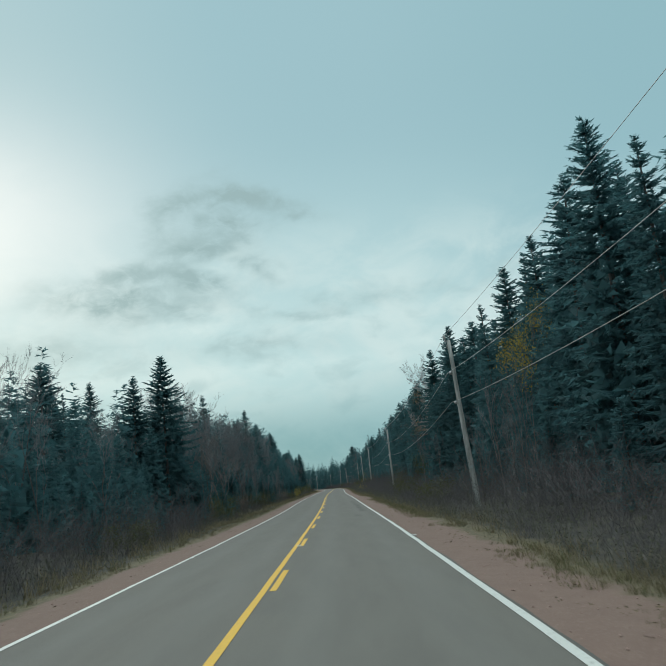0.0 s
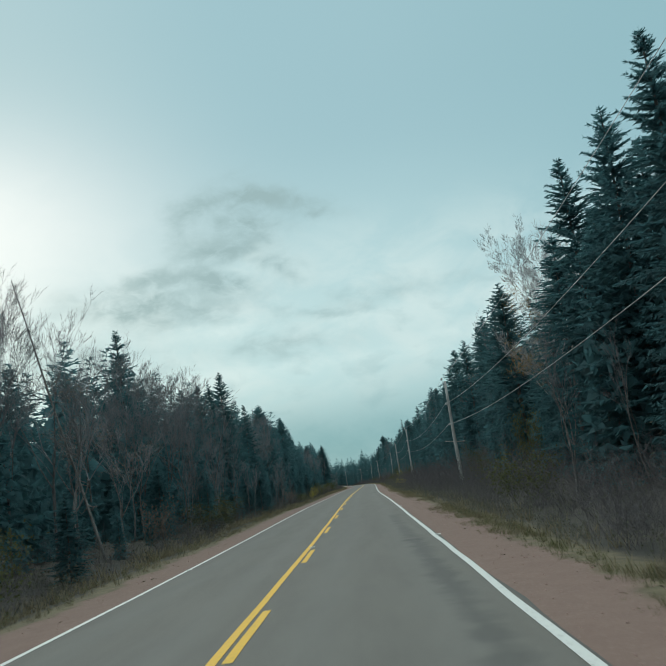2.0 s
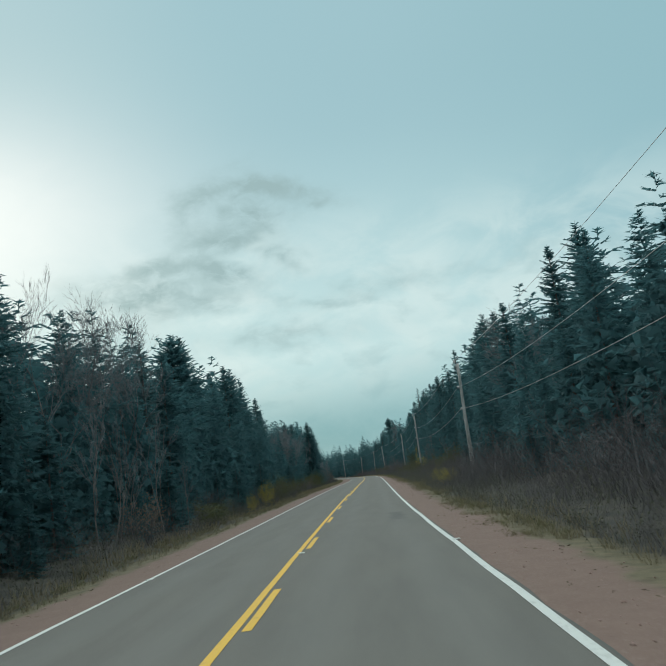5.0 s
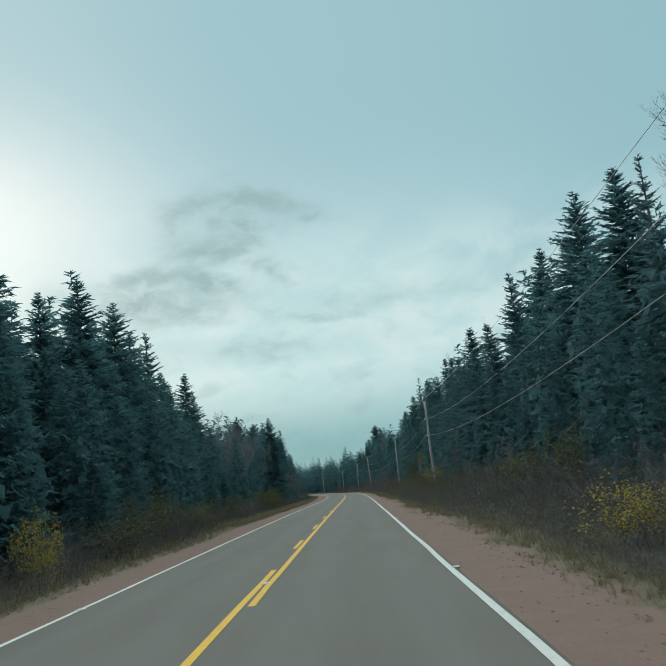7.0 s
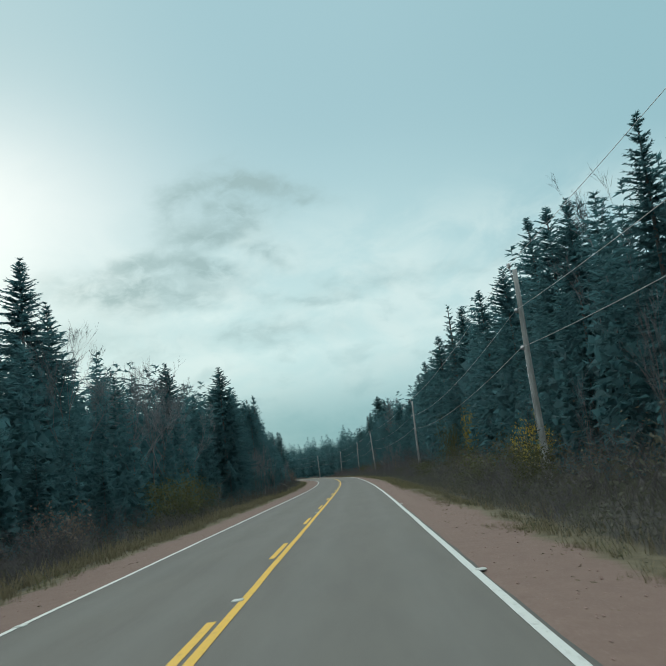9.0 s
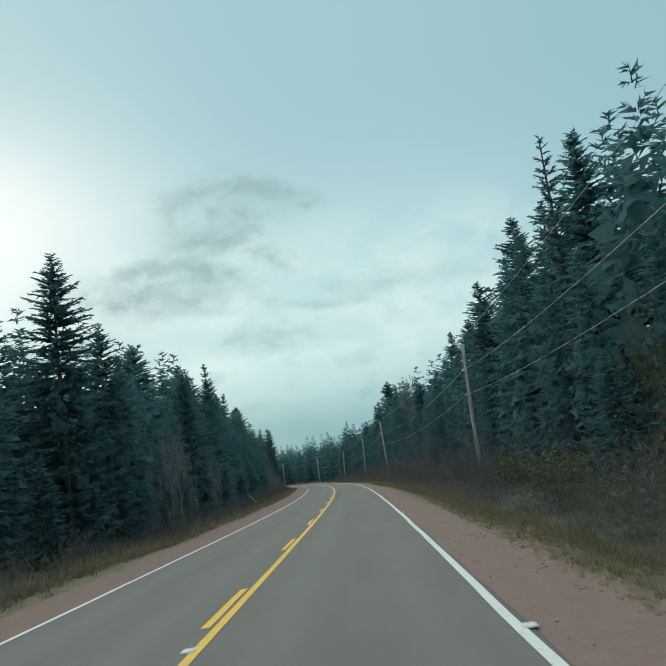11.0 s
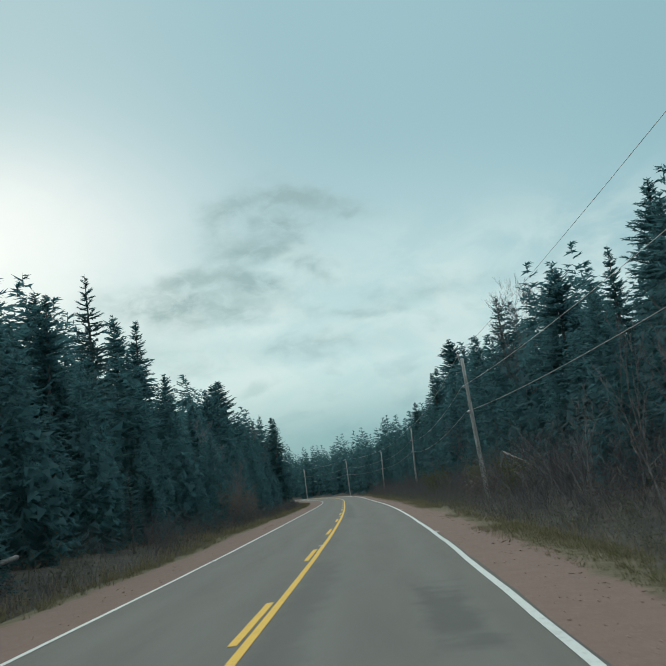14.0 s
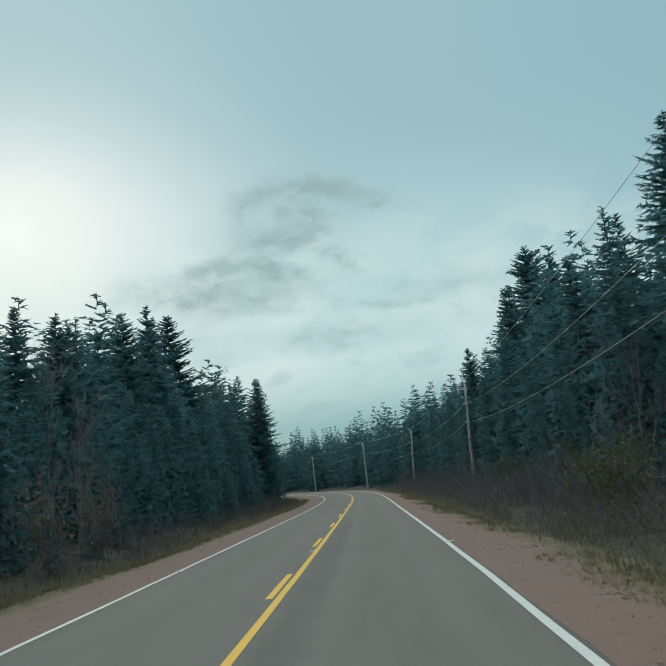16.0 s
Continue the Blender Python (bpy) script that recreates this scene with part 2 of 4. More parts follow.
def asphalt():
    m, nt, b = material("worn_asphalt", 0.85)
    u, s = lane_net(nt)
    cx = nt.nodes.new("ShaderNodeCombineXYZ")
    nt.links.new(u, cx.inputs[0])
    nt.links.new(calc(nt, "MULTIPLY", s, 0.12), cx.inputs[1])
    streak = grain(nt, 2.2, 4, cx.outputs[0])
    stones = grain(nt, 90.0, 2)
    big = grain(nt, 0.5, 3)
    c = blend(nt, fade(nt, streak, 0.25, 0.75), ASPHALT_DARK, ASPHALT_LIGHT)
    c = blend(nt, calc(nt, "MULTIPLY", fade(nt, big, 0.3, 0.8), 0.35), c, ASPHALT_TAN)
    c = blend(nt, calc(nt, "MULTIPLY", stones, 0.28), c, (0.065, 0.065, 0.063))
    # the wheel tracks are worn paler
    au = calc(nt, "ABSOLUTE", u)
    for mid in (0.75, 2.15):
        d = calc(nt, "DIVIDE", calc(nt, "SUBTRACT", au, mid), 0.3)
        k = calc(nt, "EXPONENT", calc(nt, "MULTIPLY", calc(nt, "MULTIPLY", d, d), -1.0))
        c = blend(nt, calc(nt, "MULTIPLY", k, 0.12), c, (0.21, 0.21, 0.2))
    # the unworn rim outside the edge lines is darker
    c = blend(nt, calc(nt, "MULTIPLY", fade(nt, au, 2.86, 2.95), 0.55), c, (0.07, 0.07, 0.066))
    # oil and tar stains and a strip of newer mix, each with its own ragged edge
    rag = calc(nt, "MULTIPLY", calc(nt, "SUBTRACT", grain(nt, 1.6, 5), 0.5), 1.1)
    for u0, w, s0, l, k in ((2.35, 0.13, 42.5, 7.0, 0.42), (2.3, 0.12, 56.0, 6.0, 0.3), (0.42, 0.22, 286.0, 12.0, 0.28), (0.48, 0.2, 338.0, 18.0, 0.24), (2.1, 0.22, 291.0, 1.6, 0.45), (2.2, 0.16, 119.0, 1.6, 0.4), (-2.0, 0.3, 176.0, 1.0, 0.3), (1.9, 0.12, 29.5, 0.7, 0.4)):
        d1 = calc(nt, "ABSOLUTE", calc(nt, "SUBTRACT", u, u0))
        d2 = calc(nt, "MULTIPLY", calc(nt, "SUBTRACT", calc(nt, "ABSOLUTE", calc(nt, "SUBTRACT", s, s0)), l), 0.12)
        d = calc(nt, "ADD", calc(nt, "MAXIMUM", calc(nt, "SUBTRACT", d1, w), d2), calc(nt, "MULTIPLY", rag, 0.55))
        c = blend(nt, calc(nt, "MULTIPLY", calc(nt, "SUBTRACT", 1.0, fade(nt, d, -0.12, 0.16)), k), c, (0.036, 0.038, 0.039))
    nt.links.new(c, b.inputs["Base Color"])
    relief(nt, b, stones, 0.35, 0.008)
    return m


def paint(name, base, worn):
    m, nt, b = material(name, 0.6)
    n = grain(nt, 14.0, 5)
    c = blend(nt, fade(nt, n, 0.52, 0.72), base, worn)
    c = blend(nt, calc(nt, "MULTIPLY", grain(nt, 1.3, 3), 0.25), c, worn)
    nt.links.new(c, b.inputs["Base Color"])
    relief(nt, b, grain(nt, 120.0, 2), 0.2, 0.004)
    return m


def soil():
    m, nt, b = material("roadside_soil", 0.95)
    u, s = lane_net(nt)
    au = calc(nt, "ABSOLUTE", u)
    wob = calc(nt, "MULTIPLY", calc(nt, "SUBTRACT", grain(nt, 0.5, 6), 0.5), 1.7)
    # the gravel is wider on the left side of the road, and again on one stretch of the right
    d = calc(nt, "DIVIDE", calc(nt, "SUBTRACT", s, 178.0), 28.0)
    wob = calc(nt, "SUBTRACT", wob, calc(nt, "MULTIPLY", calc(nt, "EXPONENT", calc(nt, "MULTIPLY", calc(nt, "MULTIPLY", d, d), -1.0)), 0.45))
    wob = calc(nt, "SUBTRACT", wob, calc(nt, "MULTIPLY", calc(nt, "LESS_THAN", u, 0.0), 0.02))
    wob = calc(nt, "SUBTRACT", wob, calc(nt, "MULTIPLY", calc(nt, "MULTIPLY", calc(nt, "LESS_THAN", u, 0.0), fade(nt, s, 225.0, 262.0)), 0.55))
    small = grain(nt, 26.0, 4)
    mid = grain(nt, 3.0, 4)
    gravel = blend(nt, fade(nt, mid, 0.2, 0.8), (0.158, 0.104, 0.086), (0.183, 0.123, 0.102))
    gravel = blend(nt, calc(nt, "MULTIPLY", fade(nt, small, 0.5, 0.75), 0.6), gravel, (0.24, 0.178, 0.156))
    gravel = blend(nt, calc(nt, "MULTIPLY", fade(nt, grain(nt, 60.0, 2), 0.58, 0.75), 0.5), gravel, (0.1, 0.06, 0.05))
    grass = blend(nt, fade(nt, mid, 0.3, 0.7), (0.088, 0.074, 0.046), (0.14, 0.118, 0.074))
    floor = blend(nt, fade(nt, grain(nt, 1.2, 5), 0.35, 0.7), (0.035, 0.034, 0.03), (0.075, 0.065, 0.052))
    edge = calc(nt, "ADD", au, wob)
    c = blend(nt, fade(nt, edge, 4.05, 4.4), gravel, grass)
    c = blend(nt, fade(nt, edge, 4.75, 5.3), c, floor)
    nt.links.new(c, b.inputs["Base Color"])
    relief(nt, b, small, 0.5, 0.02)
    return m


def foliage(name, dark, light, scale=1.6, rough=0.75, through_light=0.35):
    m, nt, b = material(name, rough)
    inf = nt.nodes.new("ShaderNodeObjectInfo")
    isl = nt.nodes.new("ShaderNodeNewGeometry")
    c = blend(nt, grain(nt, scale, 3), dark, light)
    c = blend(nt, calc(nt, "MULTIPLY", isl.outputs["Random Per Island"], 0.14), c, dark)
    hs = add(nt, "ShaderNodeHueSaturation")
    nt.links.new(c, hs.inputs["Color"])
    nt.links.new(calc(nt, "ADD", calc(nt, "MULTIPLY", inf.outputs["Random"], 0.36), 0.8), hs.inputs["Value"])
    nt.links.new(hs.outputs[0], b.inputs["Base Color"])
    if through_light:
        # thin leaves let some light through
        tl, mx = nt.nodes.new("ShaderNodeBsdfTranslucent"), nt.nodes.new("ShaderNodeMixShader")
        nt.links.new(hs.outputs[0], tl.inputs[0])
        mx.inputs[0].default_value = through_light
        nt.links.new(b.outputs[0], mx.inputs[1])
        nt.links.new(tl.outputs[0], mx.inputs[2])
        nt.links.new(mx.outputs[0], nt.nodes["Material Output"].inputs[0])
    return m


def bark(name, dark, light, scale=6.0):
    m, nt, b = material(name, 0.9)
    mp = add(nt, "ShaderNodeMapping", Scale=(1, 1, 0.15))
    nt.links.new(place(nt), mp.inputs[0])
    n = grain(nt, scale * 3, 4, mp.outputs[0])
    nt.links.new(blend(nt, fade(nt, n, 0.3, 0.7), dark, light), b.inputs["Base Color"])
    relief(nt, b, n, 0.5, 0.02)
    return m


def plain(name, colour, rough=0.5, metal=0.0):
    m, nt, b = material(name, rough)
    c = blend(nt, grain(nt, 9.0, 4), tuple(0.8 * v for v in colour), colour)
    nt.links.new(c, b.inputs["Base Color"])
    b.inputs["Metallic"].default_value = metal
    return m


ASPHALT_DARK, ASPHALT_LIGHT, ASPHALT_TAN = (0.125, 0.117, 0.105), (0.149, 0.14, 0.125), (0.149, 0.137, 0.116)
ASPHALT = asphalt()
YELLOW = paint("yellow_paint", (0.66, 0.385, 0.04), (0.45, 0.28, 0.06))
WHITE = paint("white_paint", (0.57, 0.575, 0.545), (0.38, 0.38, 0.36))
SOIL = soil()
NEEDLES = foliage("spruce_needles", (0.054, 0.133, 0.146), (0.082, 0.178, 0.19), 0.7, 0.75, 0.6)
NEEDLES_GREY = foliage("fir_needles", (0.077, 0.148, 0.158), (0.117, 0.197, 0.205), 0.7, 0.75, 0.6)
BARK = bark("spruce_bark", (0.075, 0.066, 0.062), (0.17, 0.155, 0.145))
BARK_GREY = bark("grey_bark", (0.085, 0.08, 0.08), (0.17, 0.162, 0.16))
BARK_PALE = bark("pale_bark", (0.11, 0.104, 0.1), (0.24, 0.228, 0.218))
TWIG = foliage("grey_twigs", (0.13, 0.13, 0.138), (0.21, 0.205, 0.212), 3.0, 0.9, 0.0)
TWIG_PALE = foliage("pale_twigs", (0.3, 0.285, 0.285), (0.45, 0.43, 0.43), 3.0, 0.9, 0.0)
BIRCH_BARK = bark("birch_bark", (0.3, 0.285, 0.265), (0.6, 0.58, 0.55), 4.0)
TWIG_RED = foliage("russet_twigs", (0.09, 0.083, 0.088), (0.152, 0.137, 0.14), 2.0, 0.9, 0.0)
LEAF_YELLOW = foliage("yellow_leaves", (0.25, 0.2, 0.045), (0.47, 0.38, 0.09), 3.0)
LEAF_RUST = foliage("russet_leaves", (0.125, 0.104, 0.09), (0.22, 0.18, 0.15), 3.0)
LEAF_ORANGE = foliage("orange_leaves", (0.2, 0.13, 0.055), (0.36, 0.24, 0.11), 3.0)
LEAF_OLIVE = foliage("olive_leaves", (0.06, 0.068, 0.032), (0.14, 0.142, 0.064), 3.0)
UNDERGROWTH = foliage("undergrowth_leaves", (0.078, 0.076, 0.063), (0.14, 0.142, 0.1), 0.6, 0.85, 0.4)
STRAW = foliage("dry_grass", (0.148, 0.126, 0.075), (0.29, 0.245, 0.154), 0.8, 0.8, 0.5)
LITTER = foliage("leaf_litter", (0.05, 0.04, 0.03), (0.2, 0.15, 0.09), 6.0, 0.9, 0.0)
STRAW_GREEN = foliage("green_grass", (0.095, 0.1, 0.048), (0.18, 0.175, 0.085), 0.8, 0.8, 0.5)
POLE_WOOD = bark("weathered_pole_wood", (0.23, 0.225, 0.215), (0.4, 0.39, 0.375), 3.0)
WIRE = plain("grey_aluminium_wire", (0.5, 0.51, 0.52), 0.45, 0.3)
CABLE = plain("grey_cable", (0.36, 0.36, 0.36), 0.5)
STEEL = plain("galvanised_steel", (0.4, 0.41, 0.42), 0.4, 0.8)
PORCELAIN = plain("grey_porcelain", (0.45, 0.44, 0.42), 0.25)
STONE = foliage("gravel_stones", (0.16, 0.09, 0.075), (0.42, 0.3, 0.26), 8.0, 0.9, 0.0)


# ---- mesh helpers ----
def mesh_of(name, v, f, mat, uv=None, smooth=False, normals=None):
    """A mesh from arrays: points (n, 3) and faces (m, 3 or 4)."""
    v, f = np.asarray(v, np.float32), np.asarray(f, np.int32)
    me = bpy.data.meshes.new(name)
    me.vertices.add(len(v))
    me.vertices.foreach_set("co", v.ravel())
    k = f.shape[1]
    me.loops.add(f.size)
    me.loops.foreach_set("vertex_index", f.ravel())
    me.polygons.add(len(f))
    me.polygons.foreach_set("loop_start", np.arange(0, f.size, k, dtype=np.int32))
    if uv is not None:
        layer = me.uv_layers.new(name="net")
        layer.data.foreach_set("uv", np.asarray(uv, np.float32)[f.ravel()].ravel())
    me.materials.append(mat)
    me.update(calc_edges=True)
    me.validate()
    if smooth:
        me.polygons.foreach_set("use_smooth", np.ones(len(f), bool))
    if normals is not None:
        me.polygons.foreach_set("use_smooth", np.ones(len(f), bool))
        me.normals_split_custom_set_from_vertices(normals)
    return me


def part(name, me, parent, label=""):
    ob = new(name, me)
    ob.parent = parent
    if label:
        tagged(ob, label)
    return ob


def joined(pieces):
    """Points and faces of several (v, f) lists in one."""
    vs, fs, n = [], [], 0
    for v, f in pieces:
        vs.append(v)
        fs.append(np.asarray(f) + n)
        n += len(v)
    return np.concatenate(vs), np.concatenate(fs)


def tube(points, radii, sides=6, cap=False):
    """A round bar along points, as quads."""
    P = np.asarray(points, float)
    R = np.broadcast_to(np.asarray(radii, float), len(P))
    if cap:
        e0, e1 = (P[0] - P[1]) * 1e-3, (P[-1] - P[-2]) * 1e-3
        P, R = np.concatenate([[P[0] + e0], P, [P[-1] + e1]]), np.concatenate([[1e-4], R, [1e-4]])
    T = np.gradient(P, axis=0)
    T /= np.linalg.norm(T, axis=1)[:, None] + 1e-9
    ref = np.where(np.abs(T[:, 2:3]) < 0.9, [[0, 0, 1.0]], [[1.0, 0, 0]])
    A = np.cross(T, ref)
    A /= np.linalg.norm(A, axis=1)[:, None] + 1e-9
    B = np.cross(T, A)
    w = np.arange(sides) * 2 * np.pi / sides
    v = P[:, None] + R[:, None, None] * (np.cos(w)[None, :, None] * A[:, None] + np.sin(w)[None, :, None] * B[:, None])
    i = np.arange(len(P) - 1)[:, None] * sides
    j = np.arange(sides)[None]
    k = (j + 1) % sides
    f = np.stack([i + j, i + k, i + sides + k, i + sides + j], -1).reshape(-1, 4)
    v = v.reshape(-1, 3)
    return v, f


def box(cx, cy, cz, sx, sy, sz, cut=0.0):
    """A box with its upright edges cut off."""
    x, y, z, c = sx / 2, sy / 2, sz / 2, cut
    ring = [(x - c, -y), (x, -y + c), (x, y - c), (x - c, y), (-x + c, y), (-x, y - c), (-x, -y + c), (-x + c, -y)]
    v = [(cx + a, cy + b, cz + h) for h in (-z, z) for a, b in ring]
    f = [(i, (i + 1) % 8, 8 + (i + 1) % 8, 8 + i) for i in range(8)]
    f += [(8, 9, 10, 11), (8, 11, 12, 15), (12, 13, 14, 15), (3, 2, 1, 0), (7, 4, 3, 0), (7, 6, 5, 4)]
    return np.array(v, float), np.array(f)


# ---- ground and road ----
def strip(s, u, height):
    """A net over stretches s and widths u; returns points, faces and the road's net as UV."""
    ss, uu = np.meshgrid(s, u, indexing="ij")
    v = at(ss, uu, height(ss, uu)).reshape(-1, 3)
    n, m = len(s), len(u)
    i, j = np.meshgrid(np.arange(n - 1), np.arange(m - 1), indexing="ij")
    a = (i * m + j).ravel()
    f = np.stack([a, a + 1, a + m + 1, a + m], -1)
    return v, f, np.stack([uu.ravel() + 500, ss.ravel() + 500], -1)


def ground_height(s, u):
    return np.where(np.abs(u) < PAVED - 0.05, crown(u) - 0.05, lift(s, u))


gs = np.arange(-80, 661, 2.0)
gu = np.array([-75, -60, -45, -34, -26, -20, -16, -13, -11, -9.5, -8.4, -7.6, -7, -6.4, -5.9, -5.4, -5, -4.6, -4.2, -3.8, -3.4, -3.04, -2.8, 2.8, 3.04, 3.4, 3.8, 4.2, 4.6, 5, 5.4, 5.9, 6.4, 7, 7.6, 8.4, 9.5, 11, 13, 16, 20, 26, 34, 45, 60, 75])
gv, gf, guv = strip(gs, gu, ground_height)
far = np.array([(x, y, -1.9) for x, y in ((-3500, -3000), (3500, -3000), (3500, 4000), (-3500, 4000))], float)
gv2, gf2 = joined([(gv, gf), (far, np.array([(0, 1, 2, 3)]))])
guv2 = np.concatenate([guv, np.array([(600, 0), (700, 0), (700, 100), (600, 100)], float)])
ground = tagged(new("ground", mesh_of("ground", gv2, gf2, SOIL, guv2, True)), "red gravel shoulders, grassy verges and dark forest floor", "ground", kind="structure")

edge_s = np.arange(-80, 661, 1.0)
ru = np.array([-PAVED, -2.88, -2.6, -2.0, -1.3, -0.7, -0.3, 0, 0.3, 0.7, 1.3, 2.0, 2.6, 2.88, PAVED])
rv, rf, ruv = strip(edge_s, ru, lambda s, u: crown(u))
# ragged, broken rims of the asphalt
rng = np.random.default_rng(5)
rv3 = rv.reshape(len(edge_s), len(ru), 3)
for col, sign in ((0, -1), (len(ru) - 1, 1)):
    nib = rng.normal(0, 0.014, len(edge_s))
    a = np.interp(edge_s, S, TURN)
    rv3[:, col, 0] += nib * np.cos(a)
    rv3[:, col, 1] += nib * np.sin(a)
    rv3[:, col, 2] -= 0.02
road = tagged(new("road", mesh_of("road", rv3.reshape(-1, 3), rf, ASPHALT, ruv, True)), "worn grey asphalt of a two-lane country road", "road", kind="structure")


def line_mesh(name, s0, s1, u0, width, mat, step=2.0, wear=0.006):
    s = np.linspace(s0, s1, max(2, int((s1 - s0) / step) + 1))
    w = width / 2
    r = np.random.default_rng(int(abs(s0 * 13 + u0 * 101)))
    v, f, uv = strip(s, np.array([u0 - w, u0, u0 + w]), lambda a, b: crown(b) + 0.005)
    v = v + np.repeat(r.normal(0, wear, (len(s), 1, 1)), 3, 1).reshape(-1, 1) * np.array([[1.0, 0, 0]])
    return mesh_of(name, v, f, mat, uv)


part("edge_line", line_mesh("edge_line", -80, 600, LANE, 0.1, WHITE), road, "solid white edge line")
part("edge_line", line_mesh("edge_line", -80, 600, -LANE, 0.095, WHITE), road, "solid white edge line")
GAP, DASH0 = 0.0735, -6.84
part("solid_line", line_mesh("solid_line", -80, 150.1, -GAP, 0.1, YELLOW, wear=0.003), road, "solid yellow centre line")
part("solid_line", line_mesh("solid_line", 145.4, 600, GAP, 0.1, YELLOW, wear=0.003), road, "solid yellow centre line")
for k in range(-8, 66):
    s0 = DASH0 + 9 * k
    side = GAP if s0 < 144 else -GAP
    if 144 < s0 < 151:
        continue
    part("dash", line_mesh("dash", s0, s0 + 3.0, side, 0.1, YELLOW, 0.75, 0.002), road)
# small white tabs set every 19.45 m beside the three lines
for k in range(-3, 30):
    s0 = 31.2 + 19.45 * k
    for u0 in (-2.83, 0.0, 2.93):
        v, f = box(0, 0, 0.006, 0.13, 0.2, 0.012, 0.02)
        a = float(np.interp(s0, S, TURN))
        tab = part("reflective_tab", mesh_of("reflective_tab", v, f, WHITE), road, "small white marker tab")
        p = at(s0 + 0.35 * math.sin(k * 2.1 + u0), u0, float(crown(u0)))
        tab.matrix_world = Matrix.Translation(Vector(p)) @ Matrix.Rotation(a, 4, "Z")


# ---- plants ----
def unit(v):
    return v / (np.linalg.norm(v, axis=-1, keepdims=True) + 1e-9)


def conifer_meshes(seed, h=12.0, r=2.1, gap=0.3, arms=6, low=0.08, thin=0.0, spray=0.2, step=0.1, slope=0.42, slim=0.13, core=0.62, inner=0.4, sides=9, clumps=4, coarse=1.0):
    """A spruce: a tapered trunk, a dense heart of close needles, and drooping limbs whose outer ends carry many short sprays."""
    g = np.random.default_rng(seed)
    bow = g.normal(0, 0.02 * h / 12, 2)

    def stem(z):
        t = z / h
        return np.stack([bow[0] * t * t * 6, bow[1] * t * t * 6, z], -1)

    def envelope(z):
        k = r * (1 - np.exp(-slope * (h - z) / r))
        t = z / h
        return k * np.where(t < 0.2, 0.75 + 1.25 * t, 1.0)

    zs = np.linspace(-0.4, h * 0.985, 10)
    trunk = tube(stem(zs), 0.011 * h * (1 - zs.clip(0) / h) ** 0.8 + 0.012, 6)
    tris = []
    down = np.array([0, 0, -1.0])
    # the heart: lumpy, narrowing to nothing below the top, where the sky shows between the limbs
    if core:
        top = 0.8 - 0.35 * thin
        zc = np.arange(low * h + 0.25, top * h, max(0.4, gap * 1.3))
        tc = zc / h
        rad = envelope(zc) * core * np.clip((top + 0.06 - tc) / 0.3, 0, 1) ** 0.7
        a = np.arange(sides) * 6.283 / sides
        lump = g.uniform(0.7, 1.2, (len(zc), sides))
        P = np.stack([np.cos(a) * (rad[:, None] * lump), np.sin(a) * (rad[:, None] * lump), zc[:, None] + g.normal(0, 0.16, (len(zc), sides)) - 0.25 * rad[:, None] * lump], -1)
        # clumps of needles, turned every way
        c = np.concatenate([(P + g.normal(0, 0.12, P.shape)).reshape(-1, 3) for _ in range(clumps)])
        size = np.tile(np.repeat(np.clip(0.22 * rad, 0.1, 0.26) * coarse, sides), clumps)[:, None] * g.uniform(0.7, 1.3, (len(c), 1))
        va = unit(g.normal(0, 1, c.shape)) * size
        vb = unit(np.cross(va, g.normal(0, 1, c.shape))) * size
        tris.append(np.stack([c + va, c - 0.5 * va + 0.8 * vb, c - 0.5 * va - 0.8 * vb], 1))
    z = low * h
    while z < h * 0.985:
        n = max(3, int(arms * (0.6 + 0.6 * g.random()) * (1 - 0.3 * z / h)))
        a0 = g.random() * 6.28
        for i in range(n):
            if g.random() < thin * (1 - z / h * 0.4):
                continue
            zl = min(z + g.normal(0, 0.3) * gap, h * 0.985)
            t = zl / h
            reach = float(envelope(np.array(zl))) * (0.8 + 0.35 * g.random()) + 0.05
            a = a0 + i * 6.283 / n + g.normal(0, 0.25)
            length = reach * (0.62 + 0.5 * g.random())
            rise = -0.3 + 0.85 * t ** 2 + g.normal(0, 0.14)
            d = unit(np.array([math.cos(a), math.sin(a), rise]))
            side = np.array([-math.sin(a), math.cos(a), 0.0])
            base = stem(np.array([zl]))[0]
            q0 = inner * max(0.0, 1 - t * 1.1)
            m = max(3, int(length * (1 - q0) / (step * (1 - 0.45 * t))))
            q = q0 + (1 - q0) * (np.arange(m) + g.uniform(0, 1, m)) / m
            c = base + d * (q * length)[:, None]
            c[:, 2] += (-0.3 * q + 0.42 * q * q) * length * (1 - t)
            size = spray * min(1.0, 0.52 + 0.35 * length)
            for sgn in (-1, 1):
                ln = size * (0.6 + 0.8 * g.random(m)) * (1.2 - 0.5 * q)
                hang = g.normal(0.3, 0.45, m)[:, None] * (1 - 0.7 * t)
                out = unit(d * g.uniform(0.3, 1.0, m)[:, None] + sgn * side * g.uniform(0.1, 1.0, m)[:, None] + down * hang)
                wide = unit(np.cross(out, g.normal(0, 1, (m, 3)))) * (slim * ln + 0.006)[:, None]
                tris.append(np.stack([c - wide, c + wide, c + out * ln[:, None]], 1))
            # the limb itself with its close needles
            e, b0 = base + d * length * 0.85, base + d * length * 0.03
            mid = base + d * length * 0.4 + np.array([0, 0, -0.06 * length * (1 - t)])
            w = min(0.012 + 0.05 * length, 0.06)
            for v in (down * w * 1.4, side * w):
                tris.append(np.stack([b0, mid + v, e])[None])
        z += gap * (0.45 + 1.1 * g.random()) * (1.15 - 0.75 * z / h)
    # the leading shoot
    tipz = stem(np.array([h * 0.94, h * 0.965, h]))
